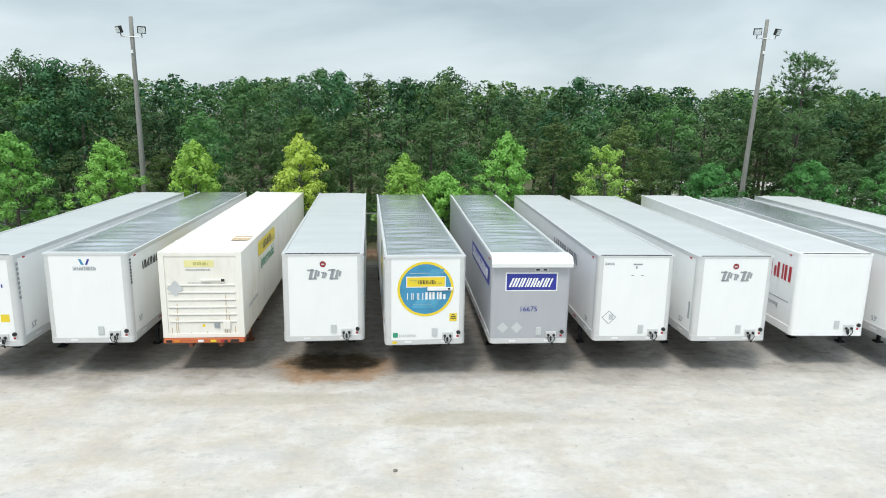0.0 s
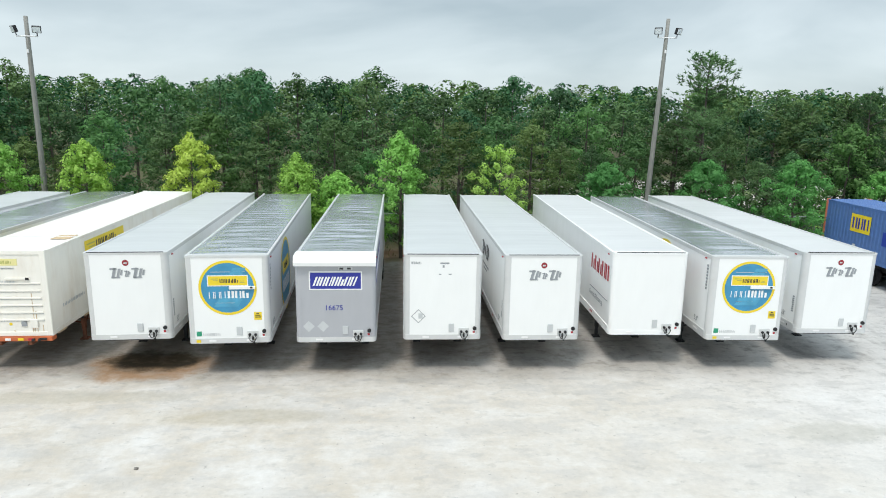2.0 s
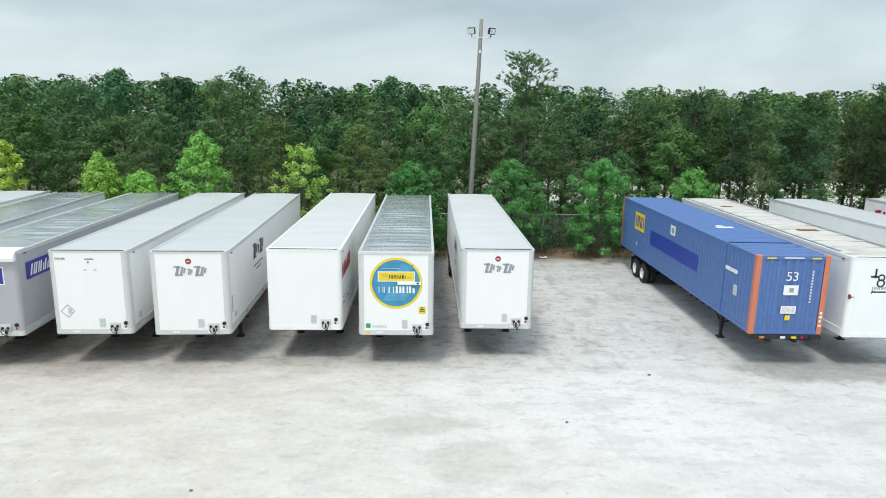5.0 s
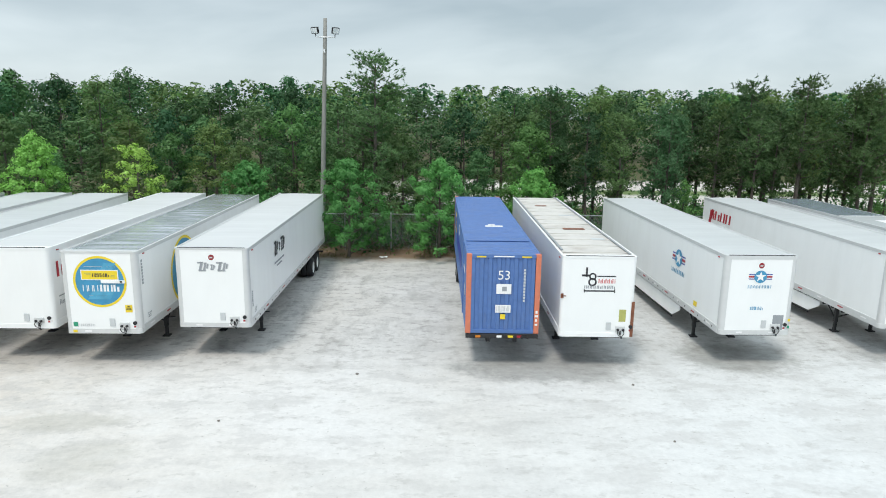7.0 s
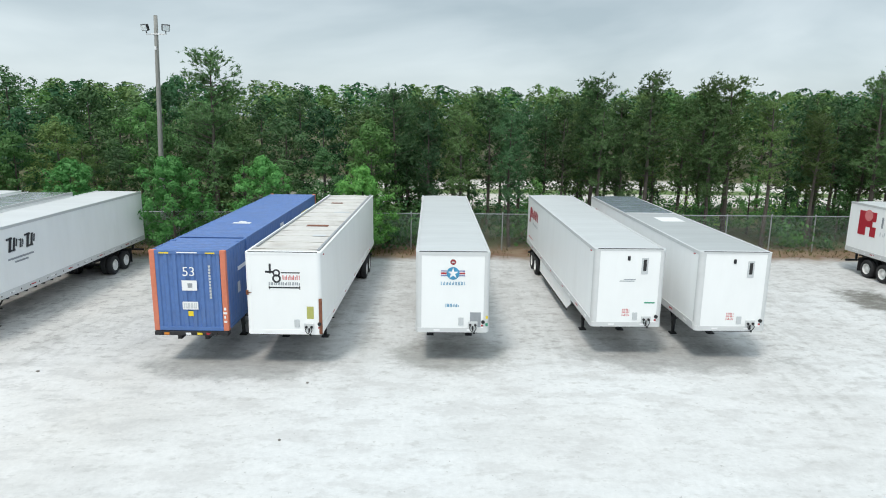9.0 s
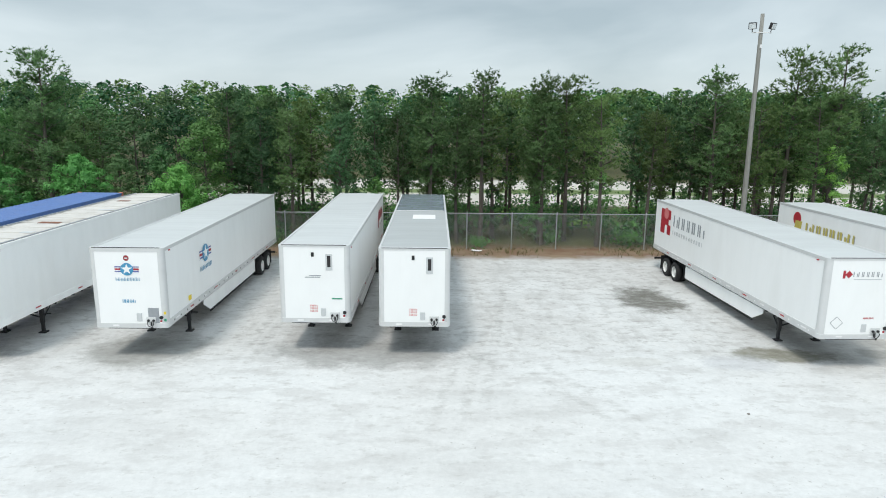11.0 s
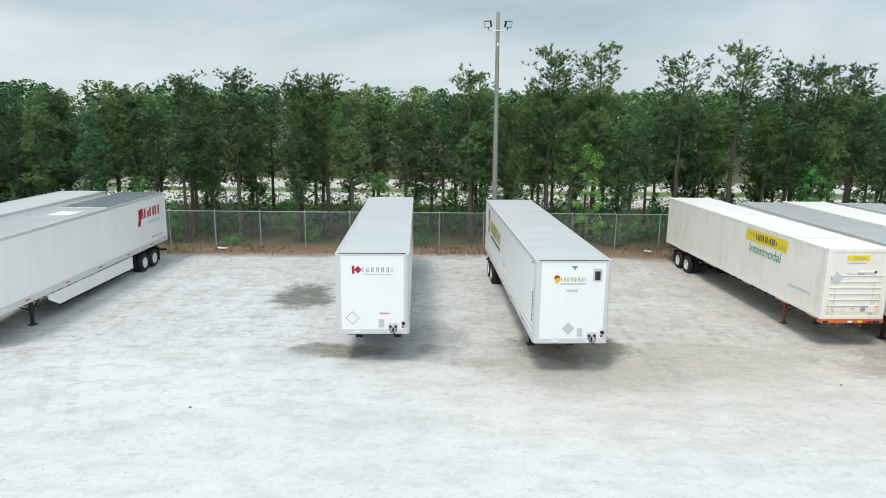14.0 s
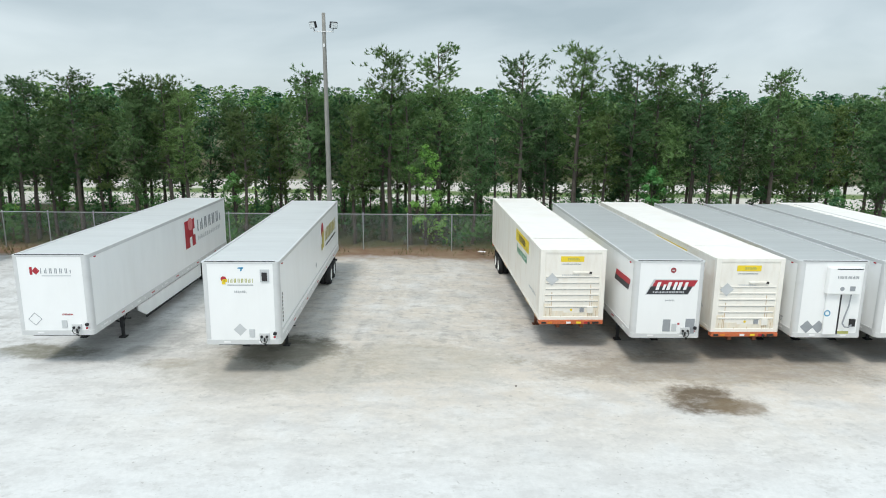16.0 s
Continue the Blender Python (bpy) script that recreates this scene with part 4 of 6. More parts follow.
def gothic_letters(root, s=0, y0=0.0, size=1.0, v=3.28):
    """Three ornate dark glyph shapes with grey shading, on the nose (s = 0) or on a side."""
    u = -0.5 if s == 0 else span_u(s, y0, y0 + 1.75)[0]
    k = size
    rows = []
    for a, w, h in ((0.0, 0.36, 0.34), (0.44, 0.16, 0.20), (0.66, 0.38, 0.34)):
        a, w, h, b = u + a * k, w * k, h * k, v + (0.05 if h < 0.3 else 0) * k
        rows += [(a + 0.1 * w, a + 0.34 * w, b, b + h), (a + 0.55 * w, a + 0.76 * w, b + 0.12 * h, b + 0.92 * h), (a + 0.86 * w, a + w, b + 0.3 * h, b + 0.8 * h), (a, a + 0.6 * w, b + 0.84 * h, b + 0.97 * h), (a + 0.2 * w, a + 0.8 * w, b + 0.02 * h, b + 0.14 * h)]
    back = plates([(p + 0.02 * k, q + 0.02 * k, r - 0.02 * k, t - 0.02 * k) for p, q, r, t in rows], 0.25)
    if s == 0:
        on_nose(root, "emblem_shadow", back, PALE_PRINT)
        on_nose(root, "emblem_print", plates(rows, 0.25), GREY_PRINT, 0.007)
    else:
        on_side(root, s, "emblem_shadow", back, PALE_PRINT, 0.008)
        on_side(root, s, "emblem_print", plates(rows, 0.25), BLACK, 0.012)


def side_number(root, s, v=1.62, y=0.55):
    u = span_u(s, y, y + 0.5)[0]
    on_side(root, s, "length_mark", lettering("53'", u, v, 0.26, "LEFT"), GREY_PRINT, 0.008)


def column_bars(root, s, y=0.28, v0=2.3, v1=3.7, mat=None):
    n = 8
    h = (v1 - v0) / n
    u = span_u(s, y, y + 0.11)[0]
    on_side(root, s, "unit_mark", plates([(u, u + 0.11, v0 + k * h, v0 + (k + 0.7) * h) for k in range(n)]), mat or GREY_PRINT, 0.008)


def blue_disc(root):
    c = 3.06
    on_nose(root, "disc_ring", disc(0, c, 0.90, 56, inner=0.82), YELLOW, 0.004)
    d = on_nose(root, "disc", disc(0, c, 0.82, 56), SKY_BLUE, 0.004, "big blue disc print")
    part("facet_line", plates([(-0.5, 0.55, c + 0.52, c + 0.535), (-0.4, 0.2, c - 0.5, c - 0.485)], 0.4), PALE_PRINT, d, at=pose(0, -0.004, 0))
    part("facet", plates([(-0.45, 0.3, c - 0.62, c - 0.3)], 0.6), material_facet, d, at=pose(0, -0.004, 0))
    part("facet", plates([(0.05, 0.45, c + 0.42, c + 0.66)], 0.6), material_facet, d, at=pose(0, -0.004, 0))
    on_nose(root, "plate_edge", plates([(-0.62, 0.64, c + 0.06, c + 0.42)]), WHITE_PRINT, 0.009)
    on_nose(root, "yellow_plate", plates([(-0.59, 0.61, c + 0.09, c + 0.39)]), YELLOW, 0.013)
    on_nose(root, "plate_print", mark_bars(-0.24, 0.34, c + 0.17, c + 0.30, 6, 4), BLACK, 0.017)
    on_nose(root, "plate_mark", plates([(-0.50, -0.28, c + 0.29, c + 0.315), (-0.44, -0.28, c + 0.24, c + 0.258), (0.38, 0.53, c + 0.17, c + 0.19), (0.40, 0.52, c + 0.22, c + 0.235)]), OLIVE, 0.017)
    on_nose(root, "thin_print", mark_bars(-0.60, -0.06, c - 0.34, c - 0.12, 3, 9, 0, 0.16), WHITE_PRINT, 0.009)
    on_nose(root, "bold_print", mark_bars(-0.02, 0.66, c - 0.34, c - 0.10, 3, 2, 0, 0.36), WHITE_PRINT, 0.009)
    bar = part("latch_bar", boxes((0.05, 0.86, -0.06, -0.01, c - 0.04, c + 0.06), bevel=0.012), WHITE, root)
    part("latch_eye", boxes((0.70, 0.78, -0.07, -0.05, c - 0.01, c + 0.05)), DARK, bar)
    on_nose(root, "warning_label", plates([(0.78, 1.02, 1.98, 2.24)]), YELLOW, 0.004)
    on_nose(root, "warning_print", plates([(0.82, 0.98, 2.12, 2.15), (0.81, 0.99, 2.06, 2.09), (0.86, 0.94, 2.18, 2.21)]), BLACK, 0.008)
    on_nose(root, "store_badge", boxes((-1.04, -0.88, -0.003, 0, 1.46, 1.62), bevel=0.001), GREEN, 0.004)
    on_nose(root, "store_print", mark_bars(-0.84, -0.30, 1.47, 1.56, 8, 3), PALE_PRINT, 0.004)
    on_nose(root, "foot_label", plates([(-1.06, -0.92, FLOOR + 0.0, FLOOR + 0.09)]), YELLOW, 0.022)
    for s in (-1, 1):
        y = 4.15
        on_side(root, s, "side_disc_ring", disc(span_u(s, y, y)[0], 2.52, 1.38, 56, inner=1.27), YELLOW, 0.008)
        on_side(root, s, "side_disc", disc(span_u(s, y, y)[0], 2.52, 1.27, 56), SKY_BLUE, 0.008, "big blue disc print")
        u = span_u(s, y, y)[0]
        on_side(root, s, "side_plate", plates([(u - 0.9, u + 0.9, 2.62, 3.12)]), YELLOW, 0.012)
        on_side(root, s, "side_plate_print", mark_bars(u - 0.4, u + 0.5, 2.76, 2.96, 6, 4), BLACK, 0.016)
        on_side(root, s, "side_print", mark_bars(u - 0.9, u + 1.0, 1.95, 2.4, 6, 2), WHITE_PRINT, 0.012)
        side_number(root, s)
        column_bars(root, s, 0.3, 2.9, 3.8)


material_facet = material("light_blue_facet", (0.08, 0.34, 0.52), 0.4, grain=0.2, grain_scale=3)
for r in (t_e, t_j):
    blue_disc(r)
for r in (t_d, t_h, t_k):
    round_emblem(r)
    gothic_letters(r)
    gothic_letters(r, 1, 3.7, 1.75, 3.0)
    gothic_letters(r, -1, 3.9, 1.75, 3.0)
    for s in (-1, 1):
        u = span_u(s, 3.7, 5.5)[0]
        on_side(r, s, "subtitle_print", plates([(u, u + 1.7, 2.66, 2.74), (u + 0.4, u + 1.3, 2.50, 2.57)]), GREY_PRINT, 0.008)
        side_number(r, s)
        column_bars(r, s, 0.3, 1.9, 2.5)

# trailer with the small winged mark and numbers up the corner
on_nose(t_b, "wing_mark", plates([(-0.12, -0.04, 3.76, 3.94)], -0.45), SKY_BLUE)
on_nose(t_b, "wing_mark", plates([(0.0, 0.06, 3.76, 3.94)], 0.45), NAVY)
on_nose(t_b, "word_print", mark_bars(-0.38, 0.32, 3.58, 3.70, 10, 5), GREY_PRINT)
column_bars(t_b, 1, 0.12, 3.1, 3.95, BLACK)
side_number(t_b, 1, 1.75, 0.5)
on_side(t_b, 1, "side_print", mark_bars(1.1, 2.6, 3.35, 3.62, 6, 8), BLACK, 0.008)
on_side(t_b, 1, "side_blue_mark", disc(3.4, 3.3, 0.28, 24, inner=0.16), SKY_BLUE, 0.008)
on_nose(t_a, "warning_label", plates([(0.72, 0.98, 2.0, 2.24)]), YELLOW)
on_nose(t_a, "yellow_plate", plates([(-0.1, 0.75, 3.35, 3.62)]), YELLOW)
on_nose(t_a, "word_print", mark_bars(0.3, 0.9, 3.1, 3.25, 4, 5), NAVY)
side_number(t_a, 1)
column_bars(t_a, 1, 0.1, 2.7, 3.9)

# grey-nosed trailer: fairing, navy panel, number
def fairing():
    bm = bmesh.new()
    h = W / 2 + 0.012
    prof = [(-0.02, 3.83), (-0.15, 3.80), (-0.17, 3.92), (-0.10, 4.05), (0.02, 4.125), (0.55, 4.14), (0.55, 4.115), (0.0, 4.10)]
    a, b = [bm.verts.new((-h, y, z)) for y, z in prof], [bm.verts.new((h, y, z)) for y, z in prof]
    for k in range(len(prof)):
        j = (k + 1) % len(prof)
        bm.faces.new((a[k], b[k], b[j], a[j]))
    bm.faces.new(a[::-1])
    bm.faces.new(b)
    return bm


part("fairing", fairing, WHITE, t_f, "white moulded roof-edge fairing")
on_nose(t_f, "panel_edge", plates([(-0.84, 0.86, 2.98, 3.60)]), WHITE_PRINT)
on_nose(t_f, "navy_panel", plates([(-0.80, 0.82, 3.02, 3.56)]), NAVY, 0.007)
on_nose(t_f, "panel_print", mark_bars(-0.74, 0.62, 3.12, 3.42, 7, 6, 0.4, 0.38), WHITE_PRINT, 0.011)
on_nose(t_f, "fleet_number", lettering("16675", -0.06, 2.30, 0.24), NAVY, 0.004)
on_nose(t_f, "vent_slot", plates([(0.1, 0.55, 3.64, 3.74)]), PALE_PRINT)
on_nose(t_f, "vent_hole", plates([(0.14, 0.26, 3.66, 3.72), (0.38, 0.50, 3.66, 3.72)]), BLACK, 0.007)
for u in (-0.88, -0.42):
    on_nose(t_f, "placard_diamond", diamond(u, 1.75, 0.19), PALE_PRINT)
for s in (-1, 1):
    u0, u1 = span_u(s, 0.5, 5.2)
    on_side(t_f, s, "side_panel", plates([(u0, u1, 3.02, 3.62)]), NAVY, 0.008)
    on_side(t_f, s, "side_print", mark_bars(u0 + 0.2, u1 - 0.4, 3.12, 3.5, 14, 7, 0.35, 0.36), WHITE_PRINT, 0.012)

# trailer with a placard diamond
on_nose(t_g, "unit_mark", mark_bars(-1.06, -0.72, 3.80, 3.88, 6, 4), GREY_PRINT)
on_nose(t_g, "placard_frame", diamond(-0.80, 2.02, 0.24, 0.21), GREY_PRINT)
on_nose(t_g, "placard_half", plates([(-0.80, -0.66, 1.94, 2.12)], 0.0), PALE_PRINT)
on_nose(t_g, "decal_remnant", plates([(-0.1, 0.2, 3.80, 3.85), (-0.02, 0.04, 3.68, 3.76), (-0.14, -0.06, 3.44, 3.47), (0.18, 0.28, 3.44, 3.47)]), GREY_PRINT)
for s in (-1, 1):
    side_number(t_g, s)
    u = span_u(s, 2.2, 6.0)[0]
    on_side(t_g, s, "side_print", mark_bars(u, u + 3.6, 3.2, 3.6, 10, 12), GREY_PRINT, 0.008)

# plain trailer with red side lettering shapes
for s in (-1, 1):
    u0, u1 = span_u(s, 0.35, 2.7)
    on_side(t_i, s, "red_print", mark_bars(u0, u1, 3.0, 3.55, 5, 3), RED, 0.008, "red lettering shapes")
    on_side(t_i, s, "side_words", lettering("Rental & Leasing", u0, 1.98, 0.26, "LEFT"), GREY_PRINT, 0.008)
    on_side(t_i, s, "side_rule", plates([(u0, u1, 2.28, 2.31)]), GREY_PRINT, 0.008)

# old trailer with rust
on_nose(t_m, "emblem_stroke", plates([(-0.47, -0.40, 3.38, 3.72), (-0.60, -0.34, 3.40, 3.47)]), BLACK)
on_nose(t_m, "emblem_ring", disc(-0.22, 3.40, 0.13, 24, inner=0.075), BLACK)
on_nose(t_m, "emblem_ring", disc(-0.22, 3.20, 0.15, 24, inner=0.09), BLACK)
on_nose(t_m, "emblem_rule", plates([(-0.06, 0.58, 3.39, 3.43), (-0.50, 0.58, 2.86, 2.91), (-0.5, -0.47, 2.82, 2.95), (0.55, 0.58, 2.82, 2.95)]), BLACK)
on_nose(t_m, "faded_print", mark_bars(-0.02, 0.58, 3.16, 3.32, 5, 5), PINK)
on_nose(t_m, "emblem_word", mark_bars(-0.5, 0.58, 2.97, 3.08, 9, 6), GREY_PRINT)
on_nose(t_m, "tan_label", plates([(0.78, 1.02, 1.78, 2.22)]), OLIVE)
part("rust_strip", boxes((1.20, 1.302, -0.02, 0.05, FLOOR - 0.02, 2.5)), RUST, t_m, "rusty bare corner strip")
part("rust_dent", boxes((-1.29, -1.2, -0.018, 0.02, 2.62, 2.78), (-1.28, -1.1, -0.018, 0.0, 2.68, 2.71)), RUST, t_m)
for k in range(13):
    part("roof_bow", lambda: boxes((-1.2, 1.2, -0.04, 0.04, TOP - 0.012, TOP + 0.012), bevel=0.006), DIRTY_ROOF, t_m, at=pose(0, 0.7 + 1.2 * k, 0), key="bow")
for u, y, a, b in ((-0.3, 5.2, 0.9, 0.35), (0.2, 9.0, 0.7, 0.3), (-0.5, 12.2, 0.6, 0.3), (0.4, 3.0, 0.5, 0.3)):
    part("roof_patch", boxes((u, u + a, y, y + b, TOP + 0.002, TOP + 0.014)), PALE_PRINT if u > 0 else RUST, t_m)
part("lifted_strip", boxes((-1.18, -1.1, 1.0, 15.6, TOP + 0.001, TOP + 0.03)), GREY_PRINT, t_m)
part("lifted_strip", boxes((1.1, 1.18, 0.4, 15.9, TOP + 0.001, TOP + 0.03)), GREY_PRINT, t_m)


# roundel with a star
def roundel(add, u, v, k, subtitle=True):
    add("roundel_bar", plates([(u - 0.42 * k, u + 0.42 * k, v + 0.07 * k, v + 0.10 * k), (u - 0.42 * k, u + 0.42 * k, v - 0.10 * k, v - 0.07 * k)]), NAVY, 0.008)
    add("roundel_stripe", plates([(u - 0.42 * k, u + 0.42 * k, v - 0.03 * k, v + 0.03 * k)]), RED, 0.008)
    add("roundel_disc", disc(u, v, 0.225 * k, 32), SKY_BLUE, 0.012)
    add("roundel_star", star(u, v, 0.20 * k), WHITE_PRINT, 0.016)
    add("word_print", mark_bars(u - 0.42 * k, u + 0.42 * k, v - 0.42 * k, v - 0.30 * k, 8, 5, 0, 0.22), SKY_BLUE, 0.008)


roundel(lambda *a: on_nose(t_n, *a), 0.0, 3.36, 1.0)
round_emblem(t_n, 3.76)
on_nose(t_n, "unit_mark", mark_bars(-0.25, 0.22, 2.14, 2.26, 5, 7), SKY_BLUE)
part("coupling_frame", boxes((0.62, 1.0, -0.012, 0.0, 1.40, 1.95)), GREY_PRINT, t_n)
for s in (-1, 1):
    roundel(lambda *a: on_side(t_n, s, *a), span_u(s, 4.1, 4.1)[0], 3.1, 1.6)
    on_side(t_n, s, "hazard_label", plates([(span_u(s, 2.0, 2.3)[0], span_u(s, 2.0, 2.3)[1], 1.62, 1.82)]), YELLOW, 0.008)
on_nose(t_n, "corner_label", plates([(1.17, 1.25, 1.72, 1.82)]), YELLOW, 0.012)
on_nose(t_n, "corner_label", plates([(1.17, 1.25, 1.46, 1.56)]), GREEN, 0.012)

# two trailers with black vents
for r in (t_o, t_p):
    part("vent_frame", boxes((0.42, 0.66, -0.02, 0.0, 3.20, 3.80), bevel=0.008), PALE_PRINT, r)
    part("vent", boxes((0.48, 0.60, -0.03, -0.018, 3.32, 3.74), bevel=0.006), DARK, r, "narrow black vent")
    part("vent", boxes((-0.10, 0.0, -0.02, 0.0, 3.70, 3.86), bevel=0.006), DARK, r, "small black vent")
    for k in range(3):
        on_nose(r, "red_label", mark_bars(-0.18, 0.10, 1.62 + 0.1 * k, 1.69 + 0.1 * k, 3, 5 + k), PINK)
    for s in (-1, 1):
        u0, u1 = span_u(s, 12.3, 15.0)
        on_side(r, s, "red_print", mark_bars(u0, u1, 2.98, 3.50, 4, 14, 0.12, 0.3), RED, 0.008, "red lettering shapes")
        on_side(r, s, "red_slash", plates([(u0 - 0.12, u0 + 0.2, 2.62, 3.55)], 0.45), RED, 0.012)
        on_side(r, s, "subtitle_print", mark_bars(u0 + 1.0, u1, 2.62, 2.76, 5, 4), PALE_PRINT, 0.008)
        on_side(r, s, "foot_print", mark_bars(span_u(s, 13.8, 15.2)[0], span_u(s, 13.8, 15.2)[1], 1.72, 1.80, 8, 4), PINK, 0.008)
on_nose(t_o, "wing_stroke", plates([(-0.35, 0.2, 2.92, 2.95), (-0.2, 0.22, 2.98, 3.01)], 0.9), GREY_PRINT)
on_nose(t_o, "green_label", plates([(0.62, 1.0, 2.10, 2.15)]), GREEN)
part("skylight", boxes((-1.18, 1.18, 9.2, 9.28, TOP - 0.002, TOP + 0.012)), WHITE_PRINT, t_p)
part("skylight", boxes((-1.2, 1.2, 9.4, 15.9, TOP - 0.002, TOP + 0.004)), SKYLIGHT, t_p, "dark translucent roof panels")
part("roof_patch", boxes((-0.3, 0.75, 6.7, 7.9, TOP - 0.002, TOP + 0.008)), WHITE_PRINT, t_p)

# trailer with a red and grey emblem
on_nose(t_q, "red_emblem", plates([(-0.70, -0.61, 3.41, 3.69)]), RED)
on_nose(t_q, "red_emblem", diamond(-0.49, 3.55, 0.135), RED)
on_nose(t_q, "word_print", mark_bars(-0.34, 0.72, 3.46, 3.64, 6, 12, 0, 0.2), GREY_PRINT)
on_nose(t_q, "subtitle_print", plates([(-0.3, 0.7, 3.36, 3.39)]), PALE_PRINT)
on_nose(t_q, "placard_frame", diamond(-0.70, 1.80, 0.24, 0.215), GREY_PRINT)
on_nose(t_q, "red_unit_mark", mark_bars(0.25, 0.62, 1.94, 2.0, 7, 4), RED)
for s in (-1, 1):
    u0, u1 = span_u(s, 9.2, 15.2)
    big = plates([(u0 + 0.15, u0 + 0.75, 2.35, 3.72), (u0 + 1.1, u0 + 1.55, 2.35, 2.9), (u0 + 1.0, u0 + 1.5, 3.2, 3.72), (u0 + 0.6, u0 + 1.25, 2.85, 3.3)], 0.0)
    on_side(t_q, s, "red_emblem", big, RED, 0.008, "large red emblem blocks")
    on_side(t_q, s, "emblem_head", disc(u0 + 0.9, 3.5, 0.32, 18), PINK, 0.012)
    on_side(t_q, s, "word_print", mark_bars(u0 + 1.9, u1 - 0.2, 2.95, 3.55, 6, 12, 0, 0.24), GREY_PRINT, 0.008)
    on_side(t_q, s, "subtitle_print", mark_bars(u0 + 1.9, u1 - 0.4, 2.5, 2.72, 12, 13, 0, 0.2), PALE_PRINT, 0.008)

# trailer with the crest
on_nose(t_r, "crest_red", disc(-0.56, 3.52, 0.10, 12), RED)
on_nose(t_r, "crest_yellow", plates([(-0.62, -0.50, 3.34, 3.50), (-0.56, -0.44, 3.42, 3.52)]), YELLOW, 0.007)
on_nose(t_r, "word_print", mark_bars(-0.42, 0.42, 3.40, 3.54, 7, 12, 0, 0.25), OLIVE)
on_nose(t_r, "subtitle_print", plates([(-0.45, 0.42, 3.30, 3.33)]), GREY_PRINT)
on_nose(t_r, "unit_mark", mark_bars(-0.22, 0.18, 3.04, 3.12, 6, 3), GREY_PRINT)
on_nose(t_r, "wing_mark", plates([(-0.08, 0.10, 3.88, 3.93), (0.0, 0.05, 3.80, 3.9)], 0.3), SKY_BLUE)
part("vent_frame", boxes((0.66, 0.96, -0.03, 0.0, 3.42, 3.86), bevel=0.008), PALE_PRINT, t_r)
part("vent", boxes((0.72, 0.90, -0.05, -0.028, 3.46, 3.76), bevel=0.01), DARK, t_r, "small black vent")
on_nose(t_r, "placard_diamond", diamond(-0.10, 1.74, 0.22), PALE_PRINT)
on_nose(t_r, "socket_label", plates([(0.28, 0.36, 1.66, 1.72)]), RED, 0.007)
for s in (-1, 1):
    u0, u1 = span_u(s, 9.3, 14.6)
    on_side(t_r, s, "crest_plume", disc(u0 + 0.55, 3.45, 0.36, 20), RED, 0.008, "red plume of a crest")
    on_side(t_r, s, "crest_helmet", plates([(u0 + 0.35, u0 + 0.95, 2.55, 3.35), (u0 + 0.15, u0 + 0.4, 2.5, 2.8)], 0.1), GOLD, 0.012)
    on_side(t_r, s, "word_print", mark_bars(u0 + 1.35, u1, 2.75, 3.35, 7, 12, 0, 0.3), GOLD, 0.008)
    on_side(t_r, s, "word_shadow", mark_bars(u0 + 1.40, u1 + 0.05, 2.71, 3.31, 7, 12, 0, 0.3), GREY_PRINT, 0.005)
    on_side(t_r, s, "subtitle_print", plates([(u0 + 1.5, u1, 2.45, 2.55)]), BLACK, 0.008)
    column_bars(t_r, s, 0.35, 1.9, 3.0, BLACK)
    on_side(t_r, s, "vent_cap", disc(span_u(s, 7.7, 7.7)[0], 2.2, 0.14, 4), GREY_PRINT, 0.008)


# trailer with the slanted emblem
def slanted(root):
    on_nose(root, "emblem_edge", plates([(-0.86, 0.72, 2.86, 3.44)], 0.5), PALE_PRINT)
    on_nose(root, "emblem_red", plates([(-0.62, 0.92, 3.18, 3.41)], 0.5), RED, 0.007)
    on_nose(root, "emblem_black", plates([(-0.81, 0.71, 2.89, 3.18)], 0.5), BLACK, 0.007)
    on_nose(root, "emblem_print", mark_bars(-0.52, 0.66, 3.05, 3.34, 3, 21, 0.3, 0.36), WHITE_PRINT, 0.011)
    on_nose(root, "emblem_print", mark_bars(-0.58, 0.56, 2.93, 3.0, 9, 5), PALE_PRINT, 0.011)


slanted(t_t)
round_emblem(t_t, 3.78, 0.12)
on_nose(t_t, "unit_mark", mark_bars(-0.1, 0.24, 2.62, 2.68, 5, 3), GREY_PRINT)
part("grey_hatch", boxes((-0.12, 0.16, -0.012, 0.0, 1.46, 1.92), bevel=0.004), GREY_PRINT, t_t)
part("coupling_frame", boxes((0.72, 1.06, -0.012, 0.0, 1.38, 1.95)), GREY_PRINT, t_t)
on_nose(t_t, "red_label", plates([(0.42, 0.50, 1.72, 1.79)]), RED)
for s in (-1, 1):
    u0, u1 = span_u(s, 0.5, 2.4)
    on_side(t_t, s, "side_red", plates([(u0 + 0.1, u1, 3.10, 3.32)], 0.4), RED, 0.008)
    on_side(t_t, s, "side_black", plates([(u0, u1 - 0.1, 2.88, 3.10)], 0.4), BLACK, 0.008)

# insulated trailer with a heater unit
unit = part("heater_unit", boxes((-0.32, 0.92, -0.22, 0.0, 2.92, 3.95), bevel=0.05), WHITE, t_v, "white heater box")
part("unit_grille", plates([(-0.05, 0.9, 3.86, 3.90)]), BLACK, unit, at=pose(0, -0.222, 0))
part("unit_print", mark_bars(0.0, 0.78, 3.52, 3.62, 8, 4), GREY_PRINT, unit, at=pose(0, -0.222, 0))
part("unit_port", disc(0.22, 3.14, 0.08, 16), GREY_PRINT, unit, at=pose(0, -0.222, 0))
part("unit_port", plates([(0.5, 0.7, 3.06, 3.24)]), GREY_PRINT, unit, at=pose(0, -0.222, 0))
